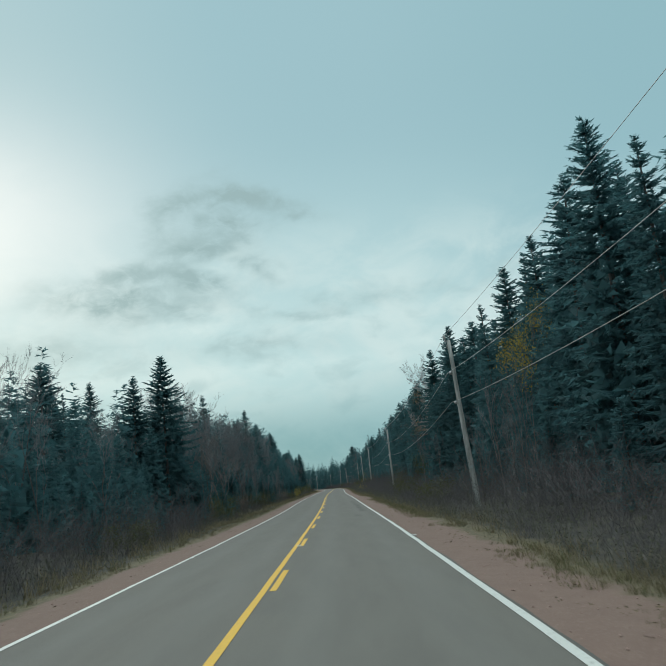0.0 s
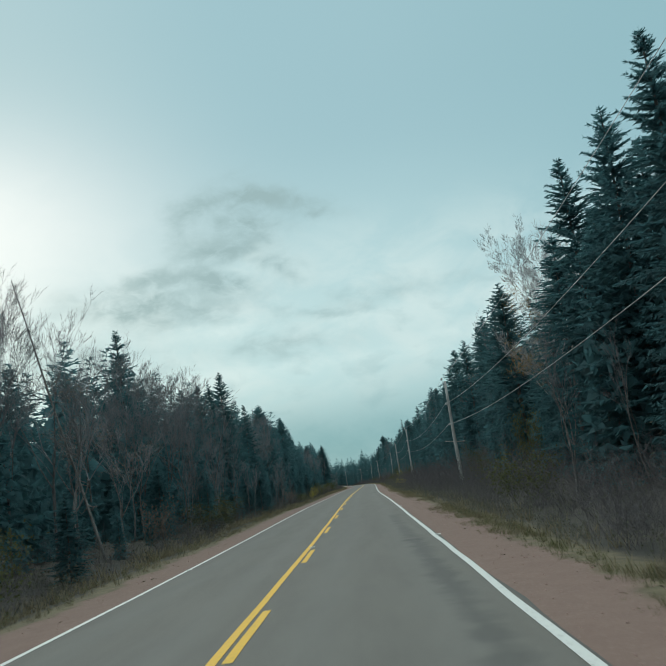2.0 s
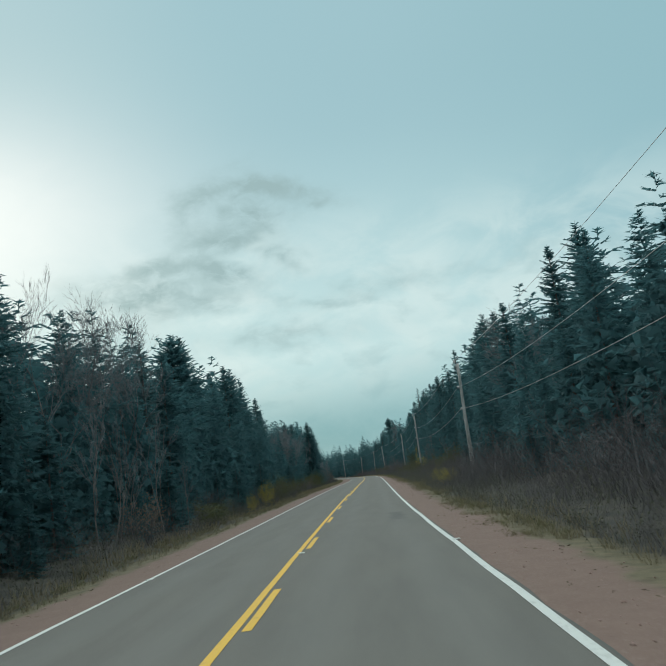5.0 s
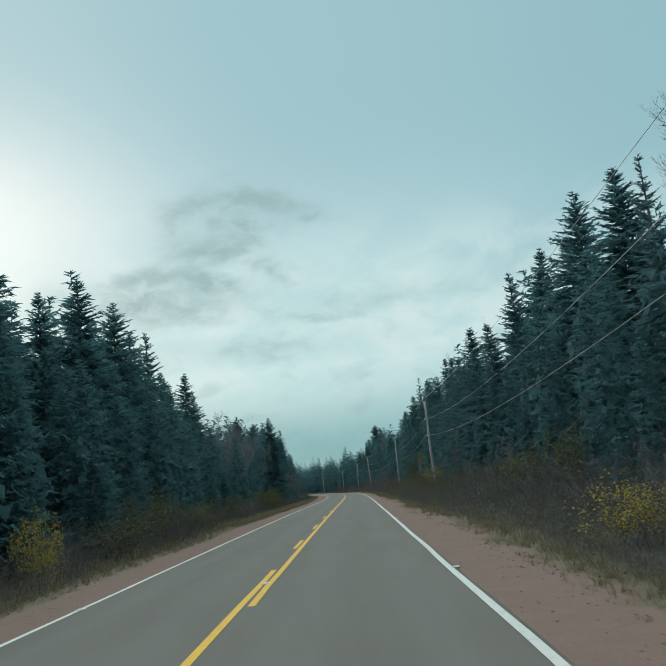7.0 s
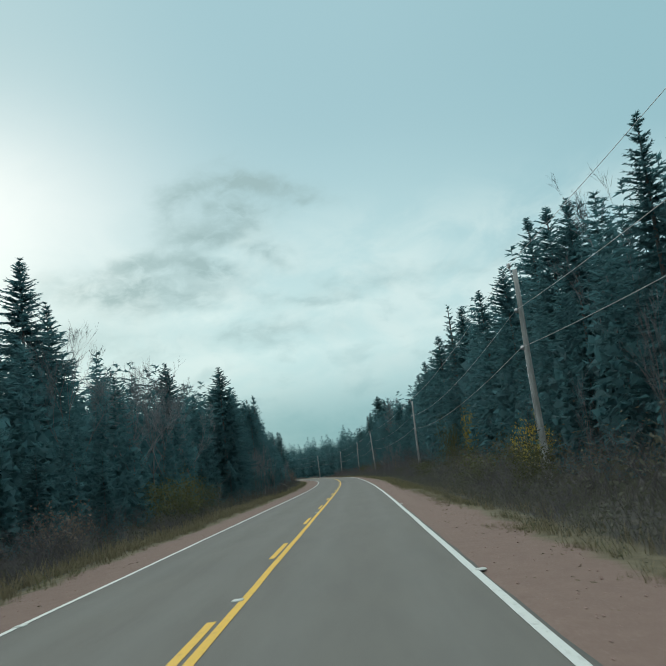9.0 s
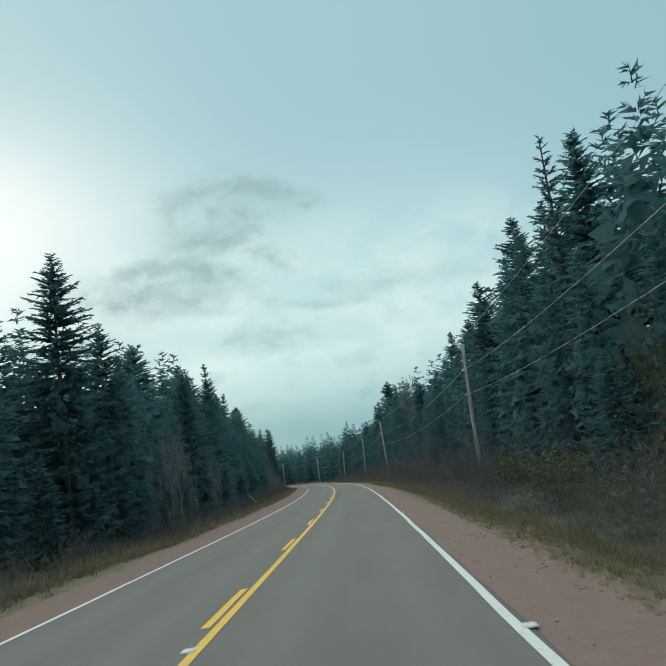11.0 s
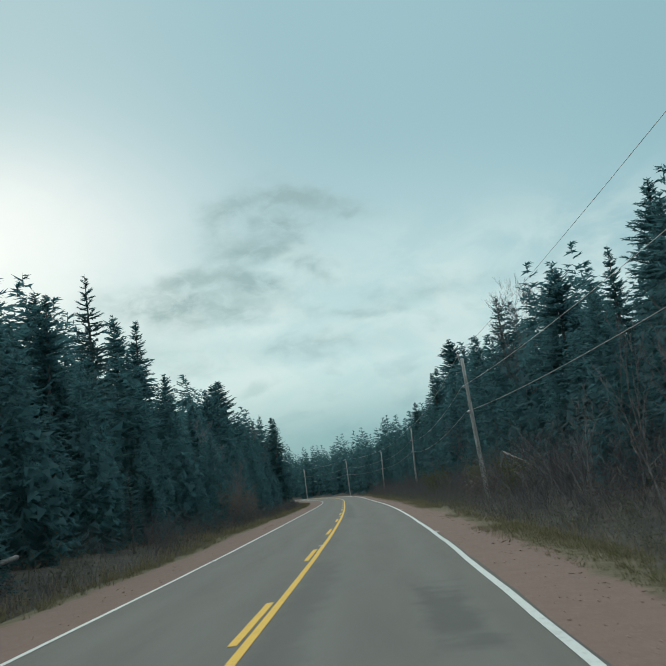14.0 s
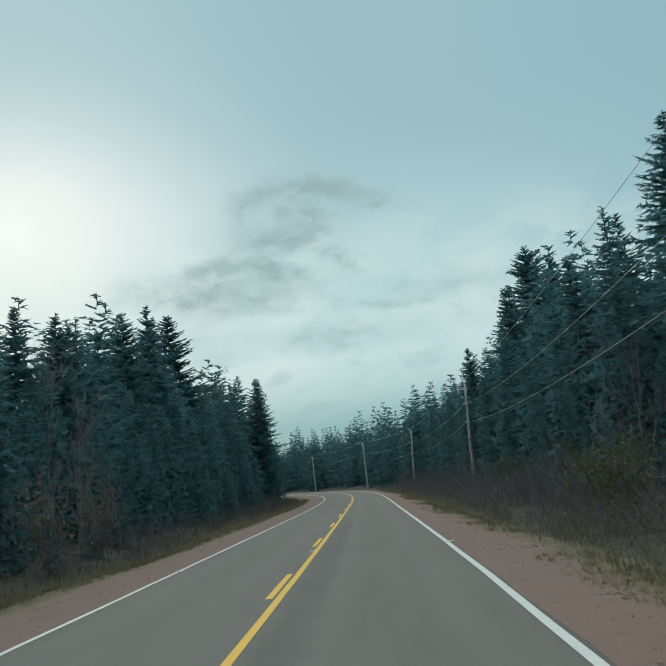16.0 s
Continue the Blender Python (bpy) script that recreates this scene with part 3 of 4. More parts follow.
    for a in range(3):
        sd = np.array([math.cos(a * 1.05), math.sin(a * 1.05), 0]) * 0.035
        tris.append(np.stack([tipz[0] - sd, tipz[0] + sd, tipz[2]])[None])
    Q = np.concatenate(tris)
    # every spray faces outwards and up, so that the crown is lit as a whole
    mid = Q.mean(1)
    face = np.cross(Q[:, 1] - Q[:, 0], Q[:, 2] - Q[:, 0])
    out = unit(np.stack([mid[:, 0], mid[:, 1], 0.3 * r + 0 * mid[:, 2]], -1))
    back = (face * out).sum(1) < 0
    Q[back] = Q[back][:, ::-1]
    face[back] *= -1
    soft = unit(out + 0.4 * unit(face))
    return trunk, (Q.reshape(-1, 3), np.arange(len(Q) * 3).reshape(-1, 3), np.repeat(soft, 3, 0))


def bare_meshes(seed, h=12.0, spread=0.5, forks=4, stems=1, twig=0.011, start=0.32, kids=3, up=0.16, shrink=(0.5, 0.72)):
    """A leafless broad-leaved tree: stems that fork again and again, and the ends of its twigs."""
    g = np.random.default_rng(seed)
    thick, fine, ends = [], [], []

    def grow(p, d, length, rad, depth):
        n = 4 if depth < 2 else 3
        pts = [p]
        for _ in range(n - 1):
            d = unit(d + g.normal(0, 0.11, 3) + np.array([0, 0, 0.05]))
            pts.append(pts[-1] + d * length / (n - 1))
        pts = np.array(pts)
        if depth >= forks:
            ends.append(pts[-1])
        if depth < 3:
            (thick if depth < 2 else fine).append(tube(pts, np.linspace(rad, max(rad * 0.55, twig * 0.6), n), 6 if depth == 0 else 3))
        else:
            # a thin twig: a slim three-sided spike
            if depth < 4:
                fine.append(tube(pts[[0, -1]], [max(rad * 0.6, twig * 0.5), twig * 0.3], 3))
            else:
                ax = unit(np.cross(pts[-1] - pts[0], g.normal(0, 1, 3))) * twig
                fine.append((np.stack([pts[0] - ax, pts[0] + ax, pts[-1] + ax * 0.3, pts[-1] - ax * 0.3]), np.array([[0, 1, 2, 3]])))
        if depth >= forks:
            return
        for i in range(kids + (1 if g.random() < 0.35 else 0)):
            t = g.uniform(0.4, 1.0) if i else 1.0
            q = pts[0] + (pts[-1] - pts[0]) * t if depth >= 3 else pts[min(n - 1, int(round(t * (n - 1))))]
            away = unit(np.append(g.normal(0, 1, 2), 0))
            nd = unit(d + away * g.uniform(0.35, 1.0) * spread * 1.4 + np.array([0, 0, up]))
            grow(q, nd, length * g.uniform(*shrink), max(rad * 0.55, twig), depth + 1)

    for i in range(stems):
        a = i * 6.28 / max(stems, 1) + g.random()
        lean = 0.0 if stems == 1 else 0.28
        base = np.array([math.cos(a), math.sin(a), 0]) * (0.12 if stems > 1 else 0) - np.array([0, 0, 0.3])
        grow(base, unit(np.array([math.cos(a) * lean, math.sin(a) * lean, 1.0])), h * start * g.uniform(0.85, 1.1), 0.0065 * h / math.sqrt(stems), 0)
    v = np.concatenate([t[0] for t in thick + fine])
    k = h / v[:, 2].max()
    th, fi = joined(thick), joined(fine)
    # the crown stands over its foot
    ends = np.array(ends)
    off = ends.mean(0) * np.array([1, 1, 0]) / ends[:, 2].mean()

    def upright(a):
        return (a - a[:, 2:3].clip(0) * off) * k

    return (upright(th[0]), th[1]), (upright(fi[0]), fi[1]), upright(ends)


def leaf_cloud(seed, centres, per, reach, size):
    """Single leaves, small bent quads, loosely round the ends of twigs."""
    g = np.random.default_rng(seed)
    c = np.repeat(centres, per, 0) + g.normal(0, reach, (len(centres) * per, 3))
    a = unit(g.normal(0, 1, c.shape))
    b = unit(np.cross(a, g.normal(0, 1, c.shape)))
    s = size * g.uniform(0.6, 1.3, (len(c), 1))
    Q = np.stack([c - a * s, c + b * s * 0.55 - np.array([0, 0, 0.2]) * s, c + a * s, c - b * s * 0.55], 1)
    return Q.reshape(-1, 3), np.arange(len(Q) * 4).reshape(-1, 4)


class Kind:
    """A plant that is built once and then copied."""

    def __init__(self, name, label, category, parts, height, group=""):
        self.root = new(name)
        tagged(self.root, label, category, group)
        for n, me, lab in parts:
            ob = part(n, me, self.root, lab)
            if n in ("leaf_cover", "wood"):
                ob["kind"] = "stuff"
        self.height, self.used, self.label = height, False, label

    def put(self, s, u, h, turn=0.0, wide=1.0, z=None, lean=0.0, tip=0.0, label=""):
        k = h / self.height
        p = at(s, u, z)
        m = Matrix.Translation(Vector(p)) @ Matrix.Rotation(lean, 4, "X") @ Matrix.Rotation(tip, 4, "Y") @ Matrix.Rotation(turn, 4, "Z") @ Matrix.Diagonal((k * wide, k * wide, k, 1))
        if self.used:
            ob = copy_thing(self.root, Matrix.Identity(4))
            ob.matrix_basis = m
        else:
            ob, self.used = self.root, True
            ob.matrix_basis = m
        if label:
            ob["label"] = label
        return ob


def spruce_kind(seed, label, needles=None, **kw):
    tr, cr = conifer_meshes(seed, **kw)
    return Kind("spruce_tree", label, "tree", [("trunk", mesh_of("trunk", *tr, BARK, smooth=True), ""), ("crown", mesh_of("crown", cr[0], cr[1], needles or NEEDLES, normals=cr[2]), "")], kw.get("h", 12.0), "spruces of the forest edge")


def bare_kind(seed, label, wood=None, twigs=None, leaves=None, name="bare_tree", per=3, reach=0.3, size=0.06, **kw):
    th, fi, ends = bare_meshes(seed, **kw)
    ps = [("trunk", mesh_of("trunk", *th, wood or BARK_PALE, smooth=True), ""), ("crown", mesh_of("crown", *fi, twigs or TWIG), "")]
    if leaves:
        ps.append(("leaf_cover", mesh_of("leaf_cover", *leaf_cloud(seed, ends, per, reach, size), leaves), ""))
    return Kind(name, label, "tree", ps, kw.get("h", 12.0))


FULL = [spruce_kind(11 + i, "tall dark green spruce at the forest edge", r=r, gap=0.3, arms=9, low=0.03, slope=k, spray=0.27, step=0.085, core=c) for i, (r, k, c) in enumerate(((2.7, 0.48, 0.42), (3.2, 0.6, 0.38), (2.9, 0.53, 0.42), (3.4, 0.53, 0.42), (2.6, 0.43, 0.36)))]
WIDE = [spruce_kind(31 + i, "broad dense spruce with spreading limbs", r=4.1, gap=0.32, arms=11, spray=0.31, step=0.085, slope=0.68, low=0.03, core=0.45) for i in range(2)]
THIN = [spruce_kind(41 + i, "thin ragged spruce with gaps between its limbs", NEEDLES_GREY, r=2.5, gap=0.4, arms=6, thin=0.2, low=0.2, slope=0.42, spray=0.24, step=0.052, core=0.24, inner=0.3) for i in range(3)]
FILL = [spruce_kind(51 + i, "smaller spruce filling the forest edge", r=4.2, gap=0.42, arms=9, low=0.01, spray=0.37, step=0.12, slope=0.52, core=0.42) for i in range(3)]
BARE = [bare_kind(61 + i, "leafless grey broad-leaved tree among the spruces", wood=BARK_GREY, forks=6, spread=sp, twig=0.0065, start=st, kids=kd) for i, (sp, st, kd) in enumerate(((0.6, 0.4, 3), (0.55, 0.36, 3), (0.65, 0.38, 4)))]
BIRCH = bare_kind(71, "pale leaning birch with a fine bare crown", wood=BIRCH_BARK, twigs=TWIG_PALE, forks=6, spread=0.85, twig=0.0085, start=1.0, kids=5, up=0.1, shrink=(0.44, 0.58), name="birch_tree")
BIRCH_RUST = bare_kind(74, "pale leaning birch with thin orange leaves", wood=BIRCH_BARK, twigs=TWIG_PALE, leaves=LEAF_ORANGE, per=2, reach=0.15, size=0.045, forks=5, spread=0.8, twig=0.008, start=1.0, kids=4, shrink=(0.44, 0.58), name="birch_tree")
YELLOW_TREE = bare_kind(72, "slender tree with yellow autumn leaves", leaves=LEAF_YELLOW, per=4, reach=0.22, size=0.05, forks=5, spread=0.5, name="birch_tree", h=8.0, twig=0.007, start=0.6)
RUST_TREE = bare_kind(73, "slim tree with thin russet leaves", leaves=LEAF_RUST, per=1, reach=0.2, size=0.04, forks=6, spread=0.45, name="broadleaf_tree", h=8.0, twig=0.007)
# dead spruce: a bare trunk with short broken limbs
g = np.random.default_rng(8)
sz = np.linspace(-0.4, 9.0, 8)
snag = [tube(np.stack([0.05 * np.sin(sz), 0.02 * sz, sz], -1), np.linspace(0.17, 0.05, 8), 7, True)]
for i in range(46):
    z0, a = g.uniform(1.5, 8.6), g.random() * 6.28
    L0 = g.uniform(0.5, 1.5)
    snag.append(tube([(0, 0, z0), (math.cos(a) * L0 * 0.6, math.sin(a) * L0 * 0.6, z0 - 0.12), (math.cos(a) * L0, math.sin(a) * L0, z0 + g.normal(-0.1, 0.15))], [0.025, 0.016, 0.007], 3))
SNAG = Kind("dead_spruce", "dead grey spruce trunk with broken limbs", "tree", [("trunk", mesh_of("trunk", *joined(snag), BARK_PALE), "")], 9.0)

# the trees that stand out: metres along the road, to the right of it, height over the road
SPIRES_LEFT = [(37.7, -15.2, 10.2), (49.5, -12.7, 10.6), (53.4, -16.8, 11.1), (80.5, -12.0, 12.4), (91.8, -10.9, 9.8), (98.8, -10.8, 10.9), (104.5, -10.9, 11.7), (106.8, -10.3, 12.9), (118.0, -9.9, 10.9), (146.4, -11.0, 10.8), (168.5, -14.2, 15.9), (171.5, -13.9, 12.6), (174.1, -12.7, 12.3), (178.1, -12.1, 14.0), (184.6, -14.8, 13.4), (189.2, -13.4, 15.2), (195.0, -13.7, 14.1), (197.7, -17.5, 16.1), (200.1, -13.7, 15.2), (211.2, -14.7, 13.1), (214.8, -16.2, 14.2), (218.8, -14.7, 14.4), (221.9, -14.4, 12.6), (246.2, -13.2, 12.2), (251.1, -9.5, 12.0), (257.5, -9.6, 10.2), (261.7, -10.0, 9.2), (263.8, -10.8, 8.3), (280.5, -9.9, 10.8), (293.5, -11.7, 12.7)]
SPIRES_LEFT_FURTHER = [(305.5, -11.3, 12.9), (298.9, -10.7, 13.8), (313.7, -12.3, 11.1), (321.6, -13.1, 12.6), (324.1, -14.4, 13.5), (339.4, -14.2, 15.4), (342.0, -13.6, 15.5), (347.4, -12.5, 11.9), (359.1, -12.9, 10.6), (366.8, -14.1, 12.0), (370.9, -14.6, 12.6), (378.3, -15.2, 13.3), (378.8, -22.5, 16.8), (383.2, -14.9, 15.5), (388.1, -14.5, 17.0), (397.2, -16.1, 18.1), (419.1, -9.2, 14.3), (422.2, -9.5, 14.7), (424.7, -12.5, 14.7)]
SPIRES_RIGHT = [(171.9, 15.1, 14.6), (185.1, 12.4, 13.2), (14.4, 11.5, 11.2), (18.9, 11.6, 13.8), (24.5, 11.8, 13.6), (30.3, 12.0, 12.7), (34.2, 12.4, 12.9), (41.7, 13.1, 14.1), (46.8, 12.4, 12.8), (49.9, 12.5, 11.8), (52.2, 10.8, 12.4), (56.3, 13.3, 13.3), (60.0, 10.2, 11.9), (66.5, 10.9, 10.6), (78.4, 10.9, 11.4), (84.4, 11.2, 10.9), (88.0, 11.2, 11.3), (90.7, 11.2, 11.0), (96.8, 10.9, 11.1), (105.6, 11.2, 11.7), (108.5, 10.7, 10.6), (127.8, 11.9, 10.3), (130.5, 12.4, 11.4), (133.4, 11.8, 11.1), (153.5, 12.8, 12.1), (177.9, 14.9, 15.6), (180.4, 14.9, 13.6), (187.1, 14.6, 13.8), (192.0, 16.1, 16.2), (192.5, 10.6, 11.3), (196.1, 12.6, 12.1), (203.5, 12.3, 12.0)]
SPIRES_RIGHT_BETWEEN = [(58.8, 11.5, 13.1), (61.6, 12.0, 11.8), (64.6, 12.8, 11.2), (51.0, 13.8, 12.3), (54.4, 12.4, 11.9), (58.2, 12.2, 11.5), (62.8, 11.8, 10.6), (20.6, 13.0, 12.6), (27.4, 13.2, 12.2), (37.8, 13.4, 12.4), (44.4, 13.6, 12.2)]
SPIRES_RIGHT_FURTHER = [(212.5, 12.1, 12.1), (214.9, 11.8, 12.4), (217.7, 11.8, 12.8), (224.3, 11.5, 11.9), (233.1, 11.6, 12.4), (254.1, 13.3, 15.2), (259.4, 12.7, 13.7), (262.9, 12.0, 13.9), (265.6, 11.8, 12.5), (271.3, 11.6, 12.5), (288.4, 14.8, 12.3), (304.5, 14.7, 14.4), (308.7, 14.0, 12.2), (312.1, 13.1, 11.3), (320.3, 14.1, 10.9), (323.0, 13.9, 9.9), (350.5, 12.6, 12.5), (365.3, 12.7, 11.4), (382.4, 12.7, 13.8), (386.2, 13.5, 14.8), (389.1, 17.6, 17.7), (396.5, 11.7, 11.9)]
BROAD_LEFT = [(51.4, -10.9, 12.2), (164.0, -14.2, 15.3), (286.5, -15.1, 14.4), (306.0, -14.5, 15.0), (402.4, -15.7, 19.1)]
BROAD_RIGHT = [(293.5, 17.0, 13.7), (298.3, 15.0, 14.5), (326.2, 13.0, 11.7), (392.3, 16.8, 19.3)]
RAGGED_LEFT = [(42.7, -15.5, 9.0), (140.0, -10.6, 10.6), (332.2, -13.9, 16.5), (374.2, -15.4, 13.5)]
RAGGED_RIGHT = [(159.9, 16.0, 12.6), (165.9, 14.0, 12.9), (256.3, 12.5, 15.9), (343.6, 13.4, 14.0), (358.1, 12.5, 11.7)]
LEAFLESS_LEFT = [(17.5, -11.2, 7.2), (21.0, -12.6, 8.0), (24.0, -10.8, 7.4), (27.5, -13.0, 8.8), (34.5, -11.0, 7.0), (39.0, -12.2, 7.6), (32.0, -15.4, 10.2), (57.5, -12.0, 9.6), (60.5, -11.2, 9.4), (66.0, -10.6, 9.3), (77.4, -8.5, 9.2), (82.6, -9.6, 9.4), (87.4, -9.4, 9.6), (93.0, -9.6, 9.8), (72.0, -9.4, 8.6), (101.0, -9.2, 8.2), (85.1, -10.6, 10.8), (89.7, -11.4, 11.3), (95.7, -10.7, 10.5), (127.4, -11.0, 11.6), (135.5, -10.8, 11.5), (215.8, -11.5, 10.3), (229.6, -14.0, 9.4), (233.1, -12.9, 10.7), (241.6, -13.9, 11.7), (226.0, -11.5, 9.0), (231.5, -10.8, 9.2), (236.5, -11.2, 9.8), (239.0, -10.6, 9.4), (362.8, -13.1, 10.2), (401.5, -11.8, 13.3)]
LEAFLESS_RIGHT = [(21.8, 12.6, 10.0), (82.2, 11.3, 11.0), (139.4, 11.6, 8.8), (207.3, 11.8, 12.2), (332.4, 14.2, 13.1), (338.5, 13.7, 14.2)]

g = np.random.default_rng(21)
EVERY = []


def plant(kinds, spots, girth=1.0):
    for s, u, h in spots:
        k = kinds[int(g.integers(len(kinds)))]
        base = float(lift(s, u))
        k.put(s, u, h - base, g.random() * 6.28, girth * g.uniform(0.88, 1.12))
        EVERY.append((s, u, h))


for spots in (SPIRES_LEFT, SPIRES_LEFT_FURTHER, SPIRES_RIGHT, SPIRES_RIGHT_BETWEEN, SPIRES_RIGHT_FURTHER):
    plant(FULL, spots)
for kinds, spots in ((WIDE, BROAD_LEFT), (WIDE, BROAD_RIGHT), (THIN, RAGGED_LEFT), (THIN, RAGGED_RIGHT)):
    plant(kinds, spots)
plant(BARE, LEAFLESS_LEFT, 0.85)
plant(BARE, LEAFLESS_RIGHT, 0.6)
BIRCH.put(70.2, 12.0, 13.0, 0.5, 0.6, tip=-0.08)
BIRCH.put(70.9, 12.5, 12.5, 2.2, 0.6, tip=-0.06)
BIRCH_RUST.put(71.0, 11.5, 9.8, 1.0, 0.8, tip=-0.14)
for s, u, h, wide in ((62.8, -8.6, 11.6, 0.3), (138.5, -11.0, 9.3, 0.6)):
    SNAG.put(s, u, h, s, wide, tip=-0.24)
plant([YELLOW_TREE], [(25.8, 9.7, 8.7)], 0.62)
RUST_TREE.put(31.4, 12.6, 9.6, 0.7, 0.6)
plant([RUST_TREE], [ (62.5, -9.3, 7.0), (97.0, 12.0, 10.2), (66.5, -8.8, 5.5)])

# smaller spruces of the forest edge, never above the tops that stand out
BEHIND, EDGE = [], []
for side in (-1, 1):
    known = sorted((s, h, abs(u)) for s, u, h in EVERY if u * side > 0)
    ks, kh, ku = np.array(known).T
    for row, (u0, step, lo, hi) in enumerate(((8.9, 5.6, 0.2, 0.5), (10.9, 3.8, 0.5, 0.88), (14.2, 3.0, 0.74, 0.95), (18.5, 3.8, 0.8, 0.96))):
        s = -34.0 + row
        while s < 440:
            near = np.abs(ks - s) < 8
            top = kh[near].mean() if near.any() else 11.0
            u = side * (u0 + g.uniform(-1.1, 1.1))
            sight = np.median((kh / ku)[np.argsort(np.abs(ks - s))[:3]])
            h = min(top * 1.12, sight * abs(u) * g.uniform(lo, hi))
            if row == 0 and side > 0:
                u, h = u + 0.9, h * 0.9
            if row == 0 and s < 330:
                kinds = THIN if g.random() < 0.08 else FILL
                kinds[int(g.integers(len(kinds)))].put(s, u, h, g.random() * 6.28, g.uniform(0.9, 1.3))
            elif row < 2:
                EDGE.append((s, u, h / 12.0))
            else:
                BEHIND.append((s, u, h / 12.0))
            s += step * g.uniform(0.7, 1.35) * (0.8 if side < 0 and row in (1, 2) else 1.0)


# leafless crowns that stand up behind the low spruces
for i, (s, u, h) in enumerate(((54.0, -11.4, 11.4), (57.2, -10.8, 11.0), (60.4, -12.0, 11.4), (63.4, -10.6, 10.6), (67.6, -10.4, 10.0), (71.4, -9.8, 9.4), (75.2, -10.2, 9.2), (79.0, -9.6, 9.6), (158.2, 14.0, 12.0), (152.4, 15.0, 11.6), (124.6, -11.4, 11.2), (131.5, -11.2, 11.2), (228.0, -12.6, 10.4), (235.0, -12.4, 10.8))):
    BARE[i % 3].put(s, u, h, s * 1.7, 0.8)


def scatter(base, spots, name, mat, label, category, jitter=0.2, tall=0.2):
    """Many copies of one small plant, each turned and scaled, as one object that nobody could count."""
    bv, bf = base[:2]
    r = np.random.default_rng(len(spots))
    n = len(spots)
    a, k = r.random(n) * 6.28, spots[:, 2] * r.uniform(1 - jitter, 1 + jitter, n)
    ca, sa = np.cos(a), np.sin(a)
    o = at(spots[:, 0], spots[:, 1])
    v = np.empty((n, len(bv), 3), np.float32)
    v[:, :, 0] = (bv[None, :, 0] * ca[:, None] - bv[None, :, 1] * sa[:, None]) * k[:, None] + o[:, 0:1]
    v[:, :, 1] = (bv[None, :, 0] * sa[:, None] + bv[None, :, 1] * ca[:, None]) * k[:, None] + o[:, 1:2]
    v[:, :, 2] = bv[None, :, 2] * k[:, None] * r.uniform(1 - tall, 1 + tall, n)[:, None] + o[:, 2:3]
    f = (bf[None] + (np.arange(n) * len(bv))[:, None, None]).reshape(-1, bf.shape[1])
    face = None
    if len(base) > 2:
        bn = base[2]
        face = np.stack([bn[None, :, 0] * ca[:, None] - bn[None, :, 1] * sa[:, None], bn[None, :, 0] * sa[:, None] + bn[None, :, 1] * ca[:, None], np.repeat(bn[None, :, 2], n, 0)], -1).reshape(-1, 3)
    return tagged(new(name, mesh_of(name, v.reshape(-1, 3), f, mat, normals=face)), label, category, kind="stuff")


# the forest's edge between the tall trees
edge = conifer_meshes(93, h=12.0, r=3.7, gap=0.55, arms=8, low=0.02, spray=0.46, step=0.34, slope=0.5, core=0.55, sides=7, clumps=3, coarse=1.5)[1]
scatter(edge, np.array(EDGE), "forest_edge", NEEDLES, "dense smaller spruces along the forest edge", "trees", 0.05, 0.05)

# the forest behind, and the far woods round the bend
deep = conifer_meshes(91, h=12.0, r=3.4, gap=0.85, arms=6, low=0.04, spray=0.6, step=0.55, slope=0.5, core=0.75, sides=6, clumps=2, coarse=2.8)[1]
scatter(deep, np.array(BEHIND), "forest_behind", NEEDLES, "dense dark spruce forest behind the edge", "trees", 0.05, 0.04)
cone = conifer_meshes(92, h=12.0, r=3.3, gap=0.9, arms=7, low=0.03, spray=0.55, step=0.55, slope=0.7, core=0.75, sides=6, clumps=3, coarse=1.7)[1]
r = np.random.default_rng(17)
spots = []
for side in (-1, 1):
    for u0 in (10.5, 14, 19, 28):
        ss = np.arange(436, 620, 3.4 if u0 < 18 else 5.5)
        ss = ss + r.uniform(-1.2, 1.2, len(ss))
        uu = side * (u0 + r.uniform(-1.5, 1.5, len(ss)))
        spots.append(np.stack([ss, uu, r.uniform(0.75, 1.12, len(ss)) * (1.15 if side > 0 and u0 > 20 else 0.95)], -1))
scatter(cone, np.concatenate(spots), "far_woods", NEEDLES, "distant dark spruce woods beyond the bend", "trees", 0.1, 0.08)

# the depth of the woods behind the rows along the road
outer = conifer_meshes(94, h=12.0, r=3.4, gap=1.5, arms=5, low=0.05, spray=0.9, step=1.2, slope=0.6, core=0.75, sides=5, clumps=2, coarse=3.2)[1]
spots = []
for side in (-1, 1):
    for u0 in (24.0, 30.0, 37.0, 45.0):
        ss = np.arange(-40, 600, 5.6)
        spots.append(np.stack([ss + r.uniform(-2, 2, len(ss)), side * (u0 + r.uniform(-2.5, 2.5, len(ss))), r.uniform(0.75, 0.98, len(ss))], -1))
scatter(outer, np.concatenate(spots), "deep_woods", NEEDLES, "spruce woods reaching back from the road", "trees", 0.08, 0.08)


